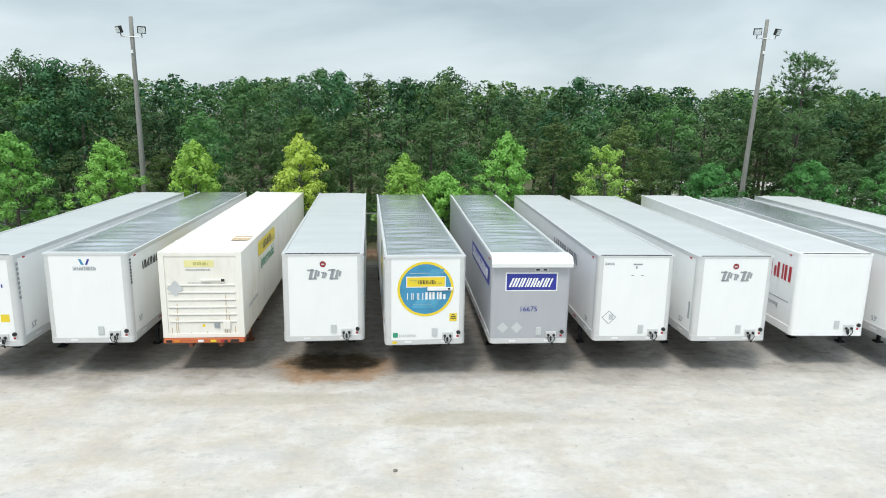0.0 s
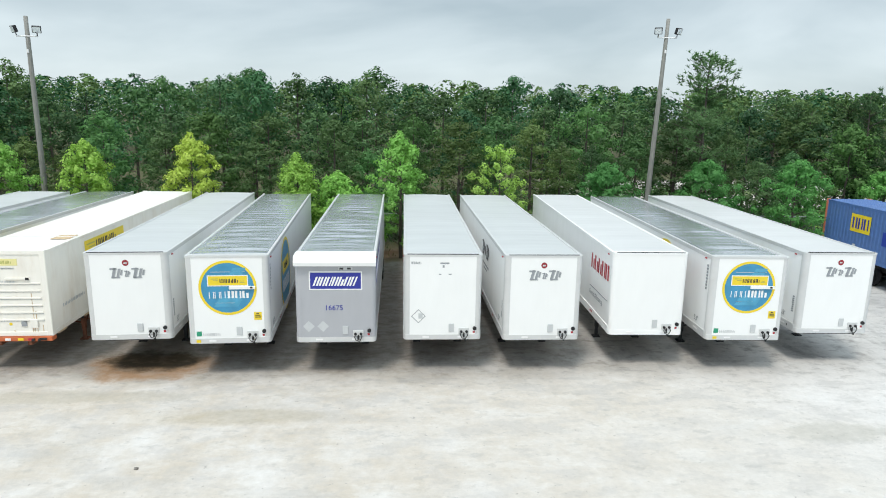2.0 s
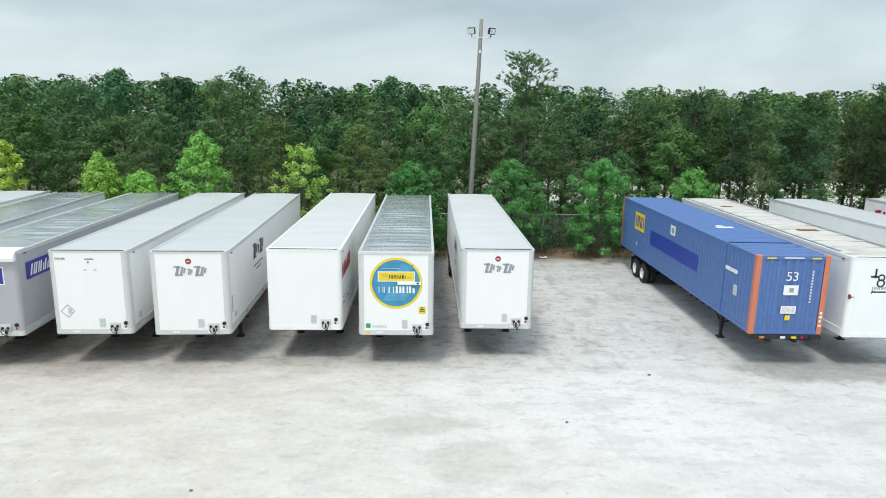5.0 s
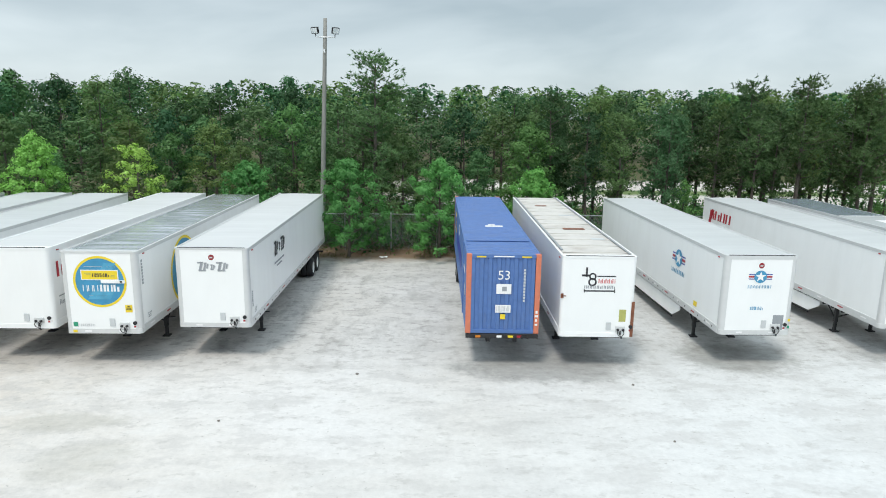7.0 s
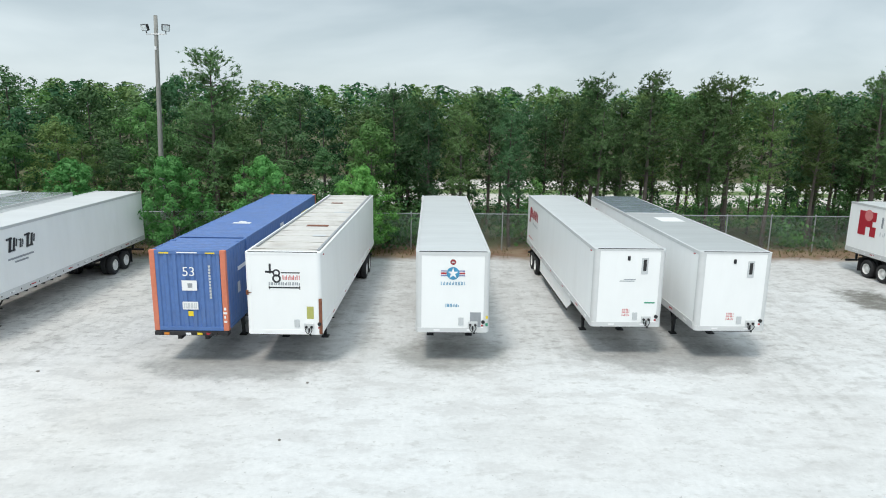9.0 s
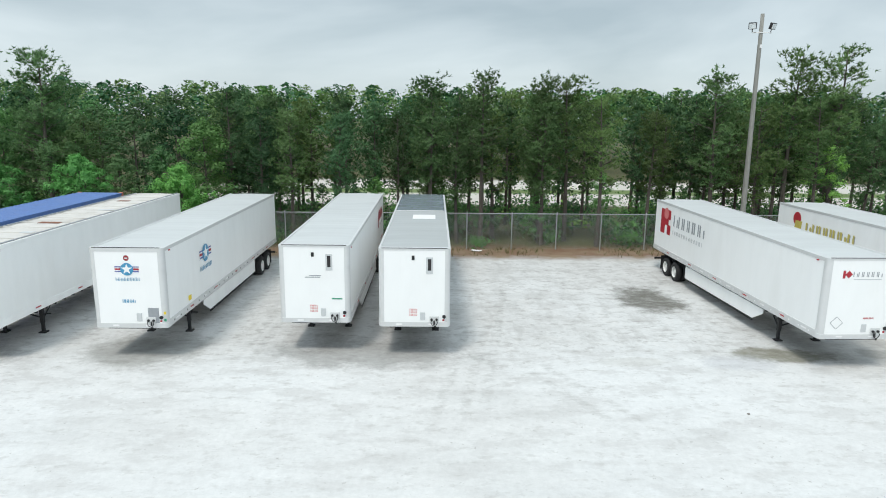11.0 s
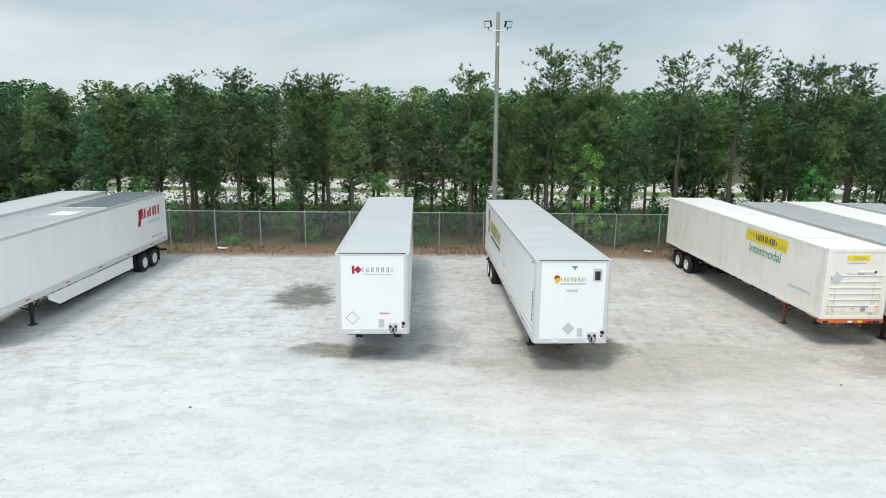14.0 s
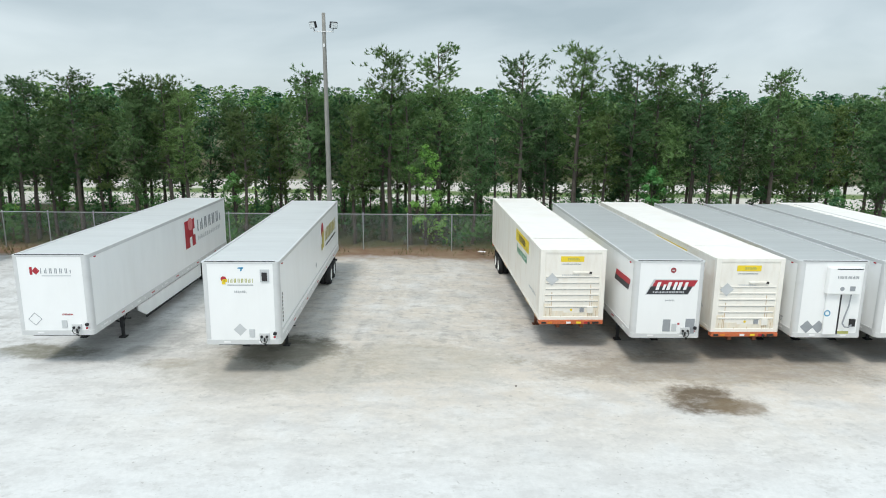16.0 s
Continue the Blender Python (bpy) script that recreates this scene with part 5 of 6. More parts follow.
part("duct", boxes((-0.22, 0.28, -0.10, 0.0, 1.35, 2.92), bevel=0.03), WHITE, t_v)
part("duct_shadow_gap", boxes((0.30, 0.36, -0.06, 0.0, 1.35, 2.92), bevel=0.01), DARK, t_v)


def hose():
    bm = bmesh.new()
    pts = [(0.66, -0.1, 2.92), (0.62, -0.12, 2.5), (0.52, -0.12, 2.1), (0.46, -0.12, 1.8), (0.56, -0.12, 1.66), (0.72, -0.1, 1.64), (0.84, -0.08, 1.74)]
    for a, b in zip(pts, pts[1:]):
        add_tube(bm, a, b, 0.025, seg=6)
    return bm


part("hose", hose, GREY_PRINT, t_v)
part("control_box", boxes((0.78, 0.98, -0.08, 0.0, 1.66, 1.94), bevel=0.01), DARK, t_v)
on_nose(t_v, "blue_mark", disc(-0.14, 2.18, 0.12, 20, inner=0.08), SKY_BLUE, 0.104)
on_nose(t_v, "placard_diamond", diamond(-0.78, 1.62, 0.25), GREY_PRINT)
on_nose(t_v, "placard_diamond", diamond(-0.34, 1.62, 0.25), GREY_PRINT)
part("foot_plate", boxes((0.40, 0.80, -0.02, 0.0, 1.36, 1.46)), OLIVE, t_v)
for s in (-1, 1):
    side_number(t_v, s)


# containers
def intermodal_marks(root):
    on_nose(root, "yellow_plate", plates([(-0.50, 0.42, 3.62, 3.84)]), FADED_YELLOW if root is c_c else YELLOW, -0.024, "yellow name plate")
    on_nose(root, "plate_print", mark_bars(-0.22, 0.24, 3.68, 3.78, 6, 4), OLIVE, -0.020)
    on_nose(root, "subtitle_print", mark_bars(-0.46, 0.30, 3.50, 3.55, 14, 4), GREY_PRINT, -0.024)
    part("latch_bar", boxes((0.0, 0.74, -0.035, 0.03, 3.16, 3.22), bevel=0.01), CREAM, root)
    part("latch_eye", boxes((0.64, 0.74, -0.04, -0.02, 3.15, 3.23)), DARK, root)
    on_nose(root, "unit_mark", mark_bars(-0.42, 0.3, 3.05, 3.12, 9, 7), PALE_PRINT, -0.024)
    on_nose(root, "placard_frame", diamond(-0.82, 2.92, 0.26), PALE_PRINT, -0.002)
    on_nose(root, "small_disc", disc(0.0, 1.66, 0.05, 14), YELLOW, -0.024)
    part("junction_box", boxes((0.34, 0.50, 0.0, 0.03, 1.58, 1.74)), GREY_PRINT, root)
    part("document_box", boxes((0.62, 0.86, -0.03, 0.03, 1.52, 1.82), bevel=0.02), CREAM, root)
    for u, a, b in ((-0.80, 1.35, 2.4), (0.74, 1.35, 2.7), (-0.86, 1.33, 1.9), (0.82, 1.33, 2.1), (0.68, 1.33, 1.75), (-1.0, 1.33, 1.6), (1.0, 1.33, 1.62), (0.1, 1.33, 1.45), (-0.4, 1.33, 1.43)):
        on_nose(root, "rust_run", plates([(u - 0.012, u + 0.010, a, b)]), RUST_RUN, -0.0265, "thin rust streak")
    for s in (-1, 1):
        u0, u1 = span_u(s, 2.75, 6.25)
        on_side(root, s, "yellow_sign", plates([(u0, u1, 3.32, 3.86)]), YELLOW, 0.010, "long yellow name sign")
        on_side(root, s, "sign_print", mark_bars(u0 + 0.9, u1 - 0.8, 3.44, 3.74, 6, 4), BLACK, 0.014)
        on_side(root, s, "sign_mark", plates([(u0 + 0.15, u0 + 0.8, 3.68, 3.73), (u0 + 0.3, u0 + 0.8, 3.56, 3.60), (u1 - 0.7, u1 - 0.15, 3.42, 3.47), (u1 - 0.6, u1 - 0.2, 3.52, 3.56)]), OLIVE, 0.014)
        on_side(root, s, "side_word", lettering("Intermodal", (u0 + u1) / 2, 2.80, 0.62), GREEN, 0.010)
        on_side(root, s, "unit_print", mark_bars(span_u(s, 0.8, 2.4)[0], span_u(s, 0.8, 2.4)[1], 2.0, 2.12, 8, 3), PALE_PRINT, 0.010)
        on_side(root, s, "rail_rust", plates([(span_u(s, a, a + b)[0], span_u(s, a, a + b)[1], 1.21, 1.27) for a, b in ((0.3, 0.6), (2.2, 1.0), (5.5, 0.5), (9.0, 1.2), (13.0, 0.8))]), RUST_RUN, 0.014)
    part("roof_patch", boxes((0.55, 1.15, 1.9, 2.7, TOP + 0.002, TOP + 0.01)), RUST_RUN, root) if root is c_c else None
    part("roof_joint", boxes((-1.2, 1.2, 2.35, 2.45, TOP - 0.006, TOP + 0.012), bevel=0.004), CREAM_ROOF, root)


FOOT_RUST = material("rust_washed_cream", (0.80, 0.74, 0.62), 0.7, grain=0.12, grain_scale=6, stain=0.85, stain_color=(0.50, 0.33, 0.16), stain_scale=3.0, stretch=(1, 1, 0.35))
for r in (c_s, c_u):
    on_nose(r, "rust_wash", plates([(-1.10, -0.78, 1.40, 1.92), (-0.78, -0.30, 1.40, 1.62), (-0.30, 0.55, 1.40, 1.55), (0.55, 0.85, 1.40, 1.72), (0.85, 1.10, 1.40, 2.25)]), FOOT_RUST, -0.0285, "rust-washed foot of the front panel")
RUST_RUN = material("rust_stain", (0.56, 0.42, 0.26), 0.8, grain=0.3, grain_scale=9, stain=0.5, stain_color=(0.66, 0.55, 0.4), stain_scale=5)
for r in (c_c, c_s, c_u, c_y):
    intermodal_marks(r)

on_nose(c_l, "length_mark", lettering("53", 0.02, 3.22, 0.46), WHITE_PRINT, 0.002)
on_nose(c_l, "white_label", plates([(-0.24, 0.28, 2.70, 3.06)]), WHITE_PRINT, 0.0)
on_nose(c_l, "label_figure", plates([(-0.04, 0.12, 2.80, 2.96)]), GREY_PRINT, 0.004)
on_nose(c_l, "white_label", plates([(-0.26, 0.28, 2.02, 2.30)]), WHITE_PRINT, 0.0)
on_nose(c_l, "label_print", mark_bars(-0.22, 0.24, 2.06, 2.26, 5, 4), PALE_PRINT, 0.004)
on_nose(c_l, "yellow_label", plates([(-0.08, 0.10, 1.78, 1.96)]), YELLOW, 0.0)
on_nose(c_l, "header_label", plates([(-0.95, -0.62, 4.00, 4.05)]), YELLOW, 0.004)
on_nose(c_l, "header_label", plates([(0.62, 0.95, 4.00, 4.05)]), YELLOW, 0.004)
on_nose(c_l, "header_strip", plates([(-0.35, 0.35, 4.02, 4.06)]), WHITE_PRINT, 0.004)
col_rows = [(0.70, 0.77, 2.42 + 0.11 * k, 2.50 + 0.11 * k) for k in range(11)]
on_nose(c_l, "unit_column", plates(col_rows), PALE_PRINT, 0.0)
on_nose(c_l, "post_print", plates([(1.16, 1.24, 2.0, 2.1), (1.14, 1.26, 1.86, 1.94), (1.16, 1.22, 1.70, 1.8), (1.15, 1.25, 1.55, 1.62)]), WHITE_PRINT, 0.004)
for s in (-1, 1):
    def box_side(name, y0, y1, v0, v1, mat, lift=0.006):
        u0, u1 = span_u(s, y0, y1)
        on_side(c_l, s, name, plates([(u0, u1, v0, v1)]), mat, lift)
    box_side("yellow_emblem", 11.9, 13.5, 2.66, 3.62, YELLOW)
    u0, u1 = span_u(s, 11.9, 13.5)
    on_side(c_l, s, "emblem_print", mark_bars(u0 + 0.12, u1 - 0.1, 2.85, 3.45, 3, 6), NAVY, 0.010)
    box_side("deep_blue_patch", 4.85, 10.9, 2.30, 3.02, BLUE_PATCH)
    box_side("white_label", 7.6, 8.2, 3.32, 3.78, WHITE_PRINT)
    box_side("label_figure", 7.75, 8.05, 3.42, 3.66, GREY_PRINT, 0.010)
    box_side("white_label", 1.3, 2.3, 3.1, 3.25, WHITE_PRINT)
    box_side("unit_bar", 1.2, 1.5, 2.3, 2.7, PALE_PRINT)
    box_side("unit_bar", 12.9, 13.1, 1.8, 2.0, PALE_PRINT)
part("roof_number", boxes((-0.25, 0.5, 5.6, 5.9, TOP - 0.008, TOP - 0.001), (-0.1, 0.2, 6.0, 6.2, TOP - 0.008, TOP - 0.001)), WHITE_PRINT, c_l)
part("roof_joint", boxes((-1.2, 1.2, 2.4, 2.5, TOP - 0.01, TOP + 0.012), bevel=0.004), BLUE_STEEL, c_l)
for s in (-1, 1):
    part("side_post", boxes((-0.03, 0.03, 2.36, 2.54, 1.25, TOP - 0.05), bevel=0.01), BLUE_STEEL, c_l, at=pose(s * (W / 2 + 0.002), 0, 0))

for s in (-1, 1):
    part("rub_rail", boxes((-0.012, 0.012, 0.2, L - 0.2, 1.66, 1.72), bevel=0.004), ALU, t_r, at=pose(s * (W / 2 - 0.005), 0, 0))
    for r in (t_q, t_k, t_n):
        for k in range(24):
            part("rail_bolt", lambda: boxes((-0.006, 0.006, -0.03, 0.03, FLOOR + 0.07, FLOOR + 0.13), bevel=0.003), BLACK if r is not t_q else WHITE_PRINT, r, at=pose(s * (W / 2 + 0.010), 0.55 + 0.62 * k, 0), key="bolt")
# ---------------------------------------------------------------- trees
def faces_mesh(name, verts, faces, mat):
    me = bpy.data.meshes.new(name)
    me.from_pydata(verts, [], faces)
    me.materials.append(mat)
    return me


def trunk_mesh(name, h, r, rng, limbs, bend=0.0):
    """A tapered, slightly crooked trunk with limbs: limbs are (height, direction, length, rise)."""
    bm = bmesh.new()
    pts = [(bend * math.sin(3 * f) + rng.uniform(-0.04, 0.04), bend * math.cos(2.2 * f) - bend, h * f) for f in [k / 7 for k in range(8)]]
    for k in range(7):
        add_tube(bm, pts[k], pts[k + 1], r * (1 - 0.88 * k / 7), r * (1 - 0.88 * (k + 1) / 7), seg=7)
    for z, a, ln, rise in limbs:
        base = Vector((0, 0, z))
        f = z / h * 7
        i = min(6, int(f))
        base = Vector(pts[i]).lerp(Vector(pts[i + 1]), f - i)
        add_tube(bm, base, base + Vector((math.cos(a) * ln, math.sin(a) * ln, rise)), max(0.012, r * 0.28 * (1 - z / h) + 0.012), 0.008, seg=4)
    me = bpy.data.meshes.new(name)
    bm.to_mesh(me)
    bm.free()
    me.materials.append(BARK)
    return me


def pine_meshes(h, seed, bare, spread, mat, density=1.0, tuft=0.30, per=12, blade=0.036):
    """Trunk and crown of a loblolly pine: rising limbs whose twigs end in rounded clumps of needle blades."""
    rng, nr = random.Random(seed), np.random.default_rng(seed)
    limbs, centres = [], []
    z = h * bare
    while z < h * 0.975:
        f = (z / h - bare) / (1 - bare)
        reach = spread * min(1.0, 0.55 + 1.3 * f) * math.sqrt(1 - 0.88 * f ** 2.2) * rng.uniform(0.6, 1.15)
        for _ in range(rng.choice((2, 2, 3, 3))):
            a, ln = rng.uniform(0, 2 * math.pi), reach * rng.uniform(0.55, 1.1)
            rise = ln * rng.uniform(0.10, 0.45) + 0.35 * f * ln
            if z + rise > h * 1.01:
                rise = max(0.05, h * 1.01 - z)
            limbs.append((z, a, ln, rise))
            for q in range(2 if ln < 1.2 else 3):
                s = 1.0 - 0.30 * q + rng.uniform(-0.08, 0.06)
                cx = math.cos(a) * ln * s + rng.gauss(0, 0.10 + 0.12 * ln * (q > 0))
                cy = math.sin(a) * ln * s + rng.gauss(0, 0.10 + 0.12 * ln * (q > 0))
                cz = z + rise * s + rng.gauss(0.05, 0.10)
                wide = rng.uniform(0.20, 0.36)
                for _ in range(max(3, int(density * rng.uniform(3.2, 5.6)))):
                    centres.append((cx + rng.gauss(0, wide), cy + rng.gauss(0, wide), cz + rng.gauss(0, wide * 0.62)))
        z += rng.uniform(0.20, 0.40) * (h / 12) ** 0.5
    c = np.array(centres)
    d = nr.normal(size=(len(c), per, 3))
    d[:, :, 2] = d[:, :, 2] * 0.8 + 0.45
    d /= np.linalg.norm(d, axis=2, keepdims=True)
    out = c * np.array((1.0, 1.0, 0.0))
    out /= np.linalg.norm(out, axis=1, keepdims=True) + 0.3
    face = out[:, None, :] * 0.95 + d * 0.3 + nr.normal(size=d.shape) * 0.22 + np.array((0, 0, 0.6))
    side_ = np.cross(d, face)
    side_ /= np.linalg.norm(side_, axis=2, keepdims=True) + 1e-6
    ln = tuft * nr.uniform(0.6, 1.25, size=(len(c), per, 1))
    base = c[:, None, :] - d * 0.05
    v = np.stack([base - side_ * blade, base + side_ * blade, base + d * ln], axis=2).reshape(-1, 3)
    f = np.arange(len(v)).reshape(-1, 3)
    return trunk_mesh("trunk", h, 0.10 + h * 0.008, rng, limbs, rng.uniform(-0.25, 0.25)), faces_mesh("crown", v.tolist(), f.tolist(), mat)


def facing(c, off, nr, jitter=0.17):
    """Leaf normals: away from the trunk and the clump's middle, and up towards the light."""
    out = c * np.array((1.0, 1.0, 0.0))
    out = out / (np.linalg.norm(out, axis=1, keepdims=True) + 0.4)
    n = off * 0.8 + out * 0.35 + np.array((0, 0, 0.3)) + nr.normal(size=c.shape) * jitter
    return n / (np.linalg.norm(n, axis=1, keepdims=True) + 1e-6)


def leaf_quads(c, n, size, nr):
    u = np.cross(n, nr.normal(size=c.shape))
    u /= np.linalg.norm(u, axis=1, keepdims=True) + 1e-6
    w = np.cross(n, u)
    s = size * nr.uniform(0.6, 1.25, size=(len(c), 1))
    return np.stack([c - u * s * 0.5, c + w * s * 0.38, c + u * s * 0.6, c - w * s * 0.38], axis=1).reshape(-1, 3)


def leafy_meshes(h, seed, low, width, mat, boughs=40, leaves=110, size=0.13, cone=0.8, puff=0.34, sparse=0.0):
    """Trunk and crown of a tree: ascending boughs that carry rounded sprays of leaves.
    cone near 1 gives a pointed crown, near 0 a rounded one."""
    rng, nr = random.Random(seed), np.random.default_rng(seed)
    limbs, sprays = [], [((0.0, 0.0, h - puff * 0.9), puff * 0.7)]
    side_weight = [rng.uniform(0.78, 1.15) for _ in range(8)]
    a = rng.uniform(0, 6.28)
    for k in range(boughs):
        f = (k + rng.random()) / boughs
        z0 = h * (low + (0.92 - low) * f)
        a += 2.4 + rng.uniform(-0.5, 0.5)
        egg = math.sqrt(max(0.05, 1 - (1.55 * f - 0.52) ** 2))
        point = min(1.0, 0.70 + 1.6 * f) * (1.0 - f) ** 0.72 + 0.09
        ln = max(0.1, width * (cone * point + (1 - cone) * egg) * side_weight[int(a / 0.7854) % 8] * rng.uniform(0.8, 1.14) - puff * 0.7)
        rise = min(ln * (0.35 + 0.5 * f) * rng.uniform(0.6, 1.3), max(0.05, h - puff * 0.6 - z0))
        limbs.append((z0, a, ln, rise))
        sprays.append(((math.cos(a) * ln, math.sin(a) * ln, z0 + rise), puff * rng.uniform(0.75, 1.25)))
        if ln > puff * 1.5 and rng.random() > sparse:
            b, q = a + rng.uniform(-0.45, 0.45), rng.uniform(0.5, 0.72)
            sprays.append(((math.cos(b) * ln * q, math.sin(b) * ln * q, z0 + rise * q + puff * rng.uniform(-0.1, 0.5)), puff * rng.uniform(0.7, 1.1)))
    pts = []
    for centre, r in sprays:
        d = nr.normal(size=(int(leaves * (r / puff) ** 1.6), 3))
        d[:, 2] += 0.35
        d /= np.linalg.norm(d, axis=1, keepdims=True)
        rim = r * (0.40 + 0.74 * nr.random((len(d), 1)) ** 0.65) * (1 + 0.22 * np.sin(d[:, :1] * 5 + d[:, 2:] * 4 + centre[2]))
        pts.append(np.concatenate([np.array(centre) + d * rim * np.array((1, 1, 0.8)), d], axis=1))
    c = np.concatenate(pts)
    v = leaf_quads(c[:, :3], facing(c[:, :3], c[:, 3:], nr), size, nr)
    f = np.arange(len(v)).reshape(-1, 4)
    return trunk_mesh("trunk", h * 0.95, 0.05 + h * 0.009, rng, limbs[::2]), faces_mesh("crown", v.tolist(), f.tolist(), mat)


def plant(meshes, x, y, scale, turn, name, label, category, group, z=None, wide=1.0):
    root = thing(name, Matrix.Translation((x, y, yard_level(x, y) if z is None else z)) @ pose(0, 0, 0, 0, 0, turn) @ Matrix.Diagonal((scale * wide, scale * wide, scale, 1)), label, category, group)
    for nm, me in zip(("trunk", "crown"), meshes):
        ob = new(nm, me)
        ob.parent = root
    return root


rng = random.Random(11)
# young planted trees before the fence: place, height, width, leaf
YOUNG = ((-26.6, 37.4, 7.2, 2.0, LEAF_BRIGHT), (-21.9, 37.4, 7.3, 2.0, LEAF_BRIGHT), (-16.9, 37.6, 7.0, 1.9, LEAF_BRIGHT), (-11.9, 37.4, 7.0, 1.85, LEAF_BRIGHT), (-6.0, 37.5, 7.45, 2.0, LEAF_YELLOW),
         (0.0, 37.5, 6.4, 1.7, LEAF_BRIGHT), (2.3, 37.6, 5.3, 1.5, LEAF_BRIGHT), (6.0, 37.5, 7.7, 1.95, LEAF_BRIGHT), (11.9, 37.5, 7.0, 2.0, LEAF_YELLOW),
         (18.4, 37.6, 6.0, 2.0, LEAF_EMERALD), (24.5, 37.4, 6.3, 2.2, LEAF_EMERALD), (30.1, 37.4, 6.35, 2.1, LEAF_EMERALD), (36.0, 37.7, 5.7, 1.7, LEAF_EMERALD))
for k, (x, y, h, w, mat) in enumerate(YOUNG):
    emerald = mat is LEAF_EMERALD
    thin = mat is LEAF_YELLOW and x > 0
    me = leafy_meshes(h, 40 + k, 0.03 if emerald else 0.10, w * 1.2, mat, 46 if thin else 74, 60 if thin else 80, 0.14, 0.72 if emerald else 0.85, 0.28 if thin else 0.31, 0.5 if thin else 0.0)
    plant(me, x, y, 1.0, 0, "young_tree", {"yellow_green_leaves": "young yellow-green broadleaf tree by the fence", "bright_green_leaves": "young fresh-green broadleaf tree by the fence",
          "emerald_leaves": "young deep-green broadleaf tree with low branches"}[mat.name], "tree", "planted young trees")

PINES = [pine_meshes(12.5, 100 + k, b, w, m, d) for k, (b, w, m, d) in enumerate(((0.36, 2.3, NEEDLE, 1.5), (0.42, 2.1, NEEDLE, 1.4), (0.32, 2.4, NEEDLE_LIGHT, 1.5), (0.46, 2.0, NEEDLE, 1.4), (0.40, 2.2, NEEDLE_LIGHT, 1.4)))]
FULL_PINES = [leafy_meshes(12.0, 140 + k, 0.04, 2.8, m, 54, 74, 0.165, 0.5, 0.46) for k, m in enumerate((NEEDLE_LIGHT, NEEDLE, NEEDLE_LIGHT))]
BACK_PINES = [leafy_meshes(12.0, 150 + k, 0.25, 2.7, NEEDLE, 38, 52, 0.19, 0.4, 0.5) for k in range(3)]
FAR_PINES = [pine_meshes(12.5, 120 + k, 0.3, 2.4, m, 1.2, 0.36, 6, 0.07) for k, m in enumerate((NEEDLE, NEEDLE_LIGHT, NEEDLE))]
FAR_OAKS = [leafy_meshes(11.5, 170 + k, 0.25, 3.0, m, 26, 72, 0.23, 0.35, 0.62) for k, m in enumerate((LEAF_DARK, LEAF_MID, LEAF_DARK))]
OAKS = [leafy_meshes(11.5, 160 + k, 0.08, 3.0, m, 38, 84, 0.22, 0.45, 0.60) for k, m in enumerate((LEAF_DARK, LEAF_MID, LEAF_DARK, LEAF_MID))]
SAPLINGS = [leafy_meshes(5.0, 180 + k, 0.12, 1.4, m, 17, 60, 0.15, 0.4, 0.32, 0.3) for k, m in enumerate((LEAF_MID, LEAF_DARK, LEAF_MID))]


def any_turn():
    return rng.uniform(0, 360)


def pine(x, y, height, label="slender pine with a bare lower trunk", wide=1.0):
    plant(rng.choice(PINES if y < 45 else FAR_PINES), x, y, height / 12.5, any_turn(), "pine_tree", label, "tree", "pines", wide=wide)


# tall lone pine behind the second pole
plant(pine_meshes(12.55, 77, 0.30, 2.5, NEEDLE, 1.5), 26.05, 41.5, 1.0, 20, "pine_tree", "tall open-crowned pine above the other trees", "tree", "pines")
# tall pines that stand out above the east stand
for px, ph in ((76.7, 13.2), (80.0, 13.5), (85.9, 13.0), (89.8, 13.8), (93.4, 12.6), (95.7, 12.7), (98.1, 12.5), (104.0, 12.2), (51.4, 11.2), (55.1, 11.4), (59.3, 11.2), (61.2, 11.3), (71.3, 11.7), (112.0, 11.8)):
    pine(px, 42.0 + rng.uniform(-0.6, 0.8), ph, "tall slender pine with an open top")
# open stand of pines past the fence, east half
for y0, y1, lo, hi, step in ((40.6, 44.0, 8.4, 10.4, 2.7), (45.0, 49.5, 8.8, 10.6, 2.5), (51.0, 57.0, 9.3, 10.8, 2.8)):
    x = 38.0
    while x < 132:
        pine(x, rng.uniform(y0, y1), rng.uniform(lo, hi))
        x += step * rng.uniform(0.6, 1.4)
x = 40.0
while x < 126:
    plant(rng.choice(SAPLINGS), x, rng.uniform(40.6, 50.0), rng.uniform(0.45, 0.95), any_turn(), "sapling", "leafy green sapling under the pines", "tree", "saplings")
    x += rng.uniform(1.2, 3.6)
plant(leafy_meshes(7.2, 191, 0.1, 1.7, LEAF_BRIGHT, 30, 70, 0.14, 0.5, 0.32, 0.6), 79.2, 41.2, 1.0, 40, "sapling", "tall bright-green sapling among the pines", "tree", "saplings")
plant(leafy_meshes(6.0, 192, 0.1, 1.6, LEAF_EMERALD, 30, 70, 0.14, 0.5, 0.32, 0.6), 95.0, 41.0, 1.0, 80, "sapling", "tall bright-green sapling among the pines", "tree", "saplings")
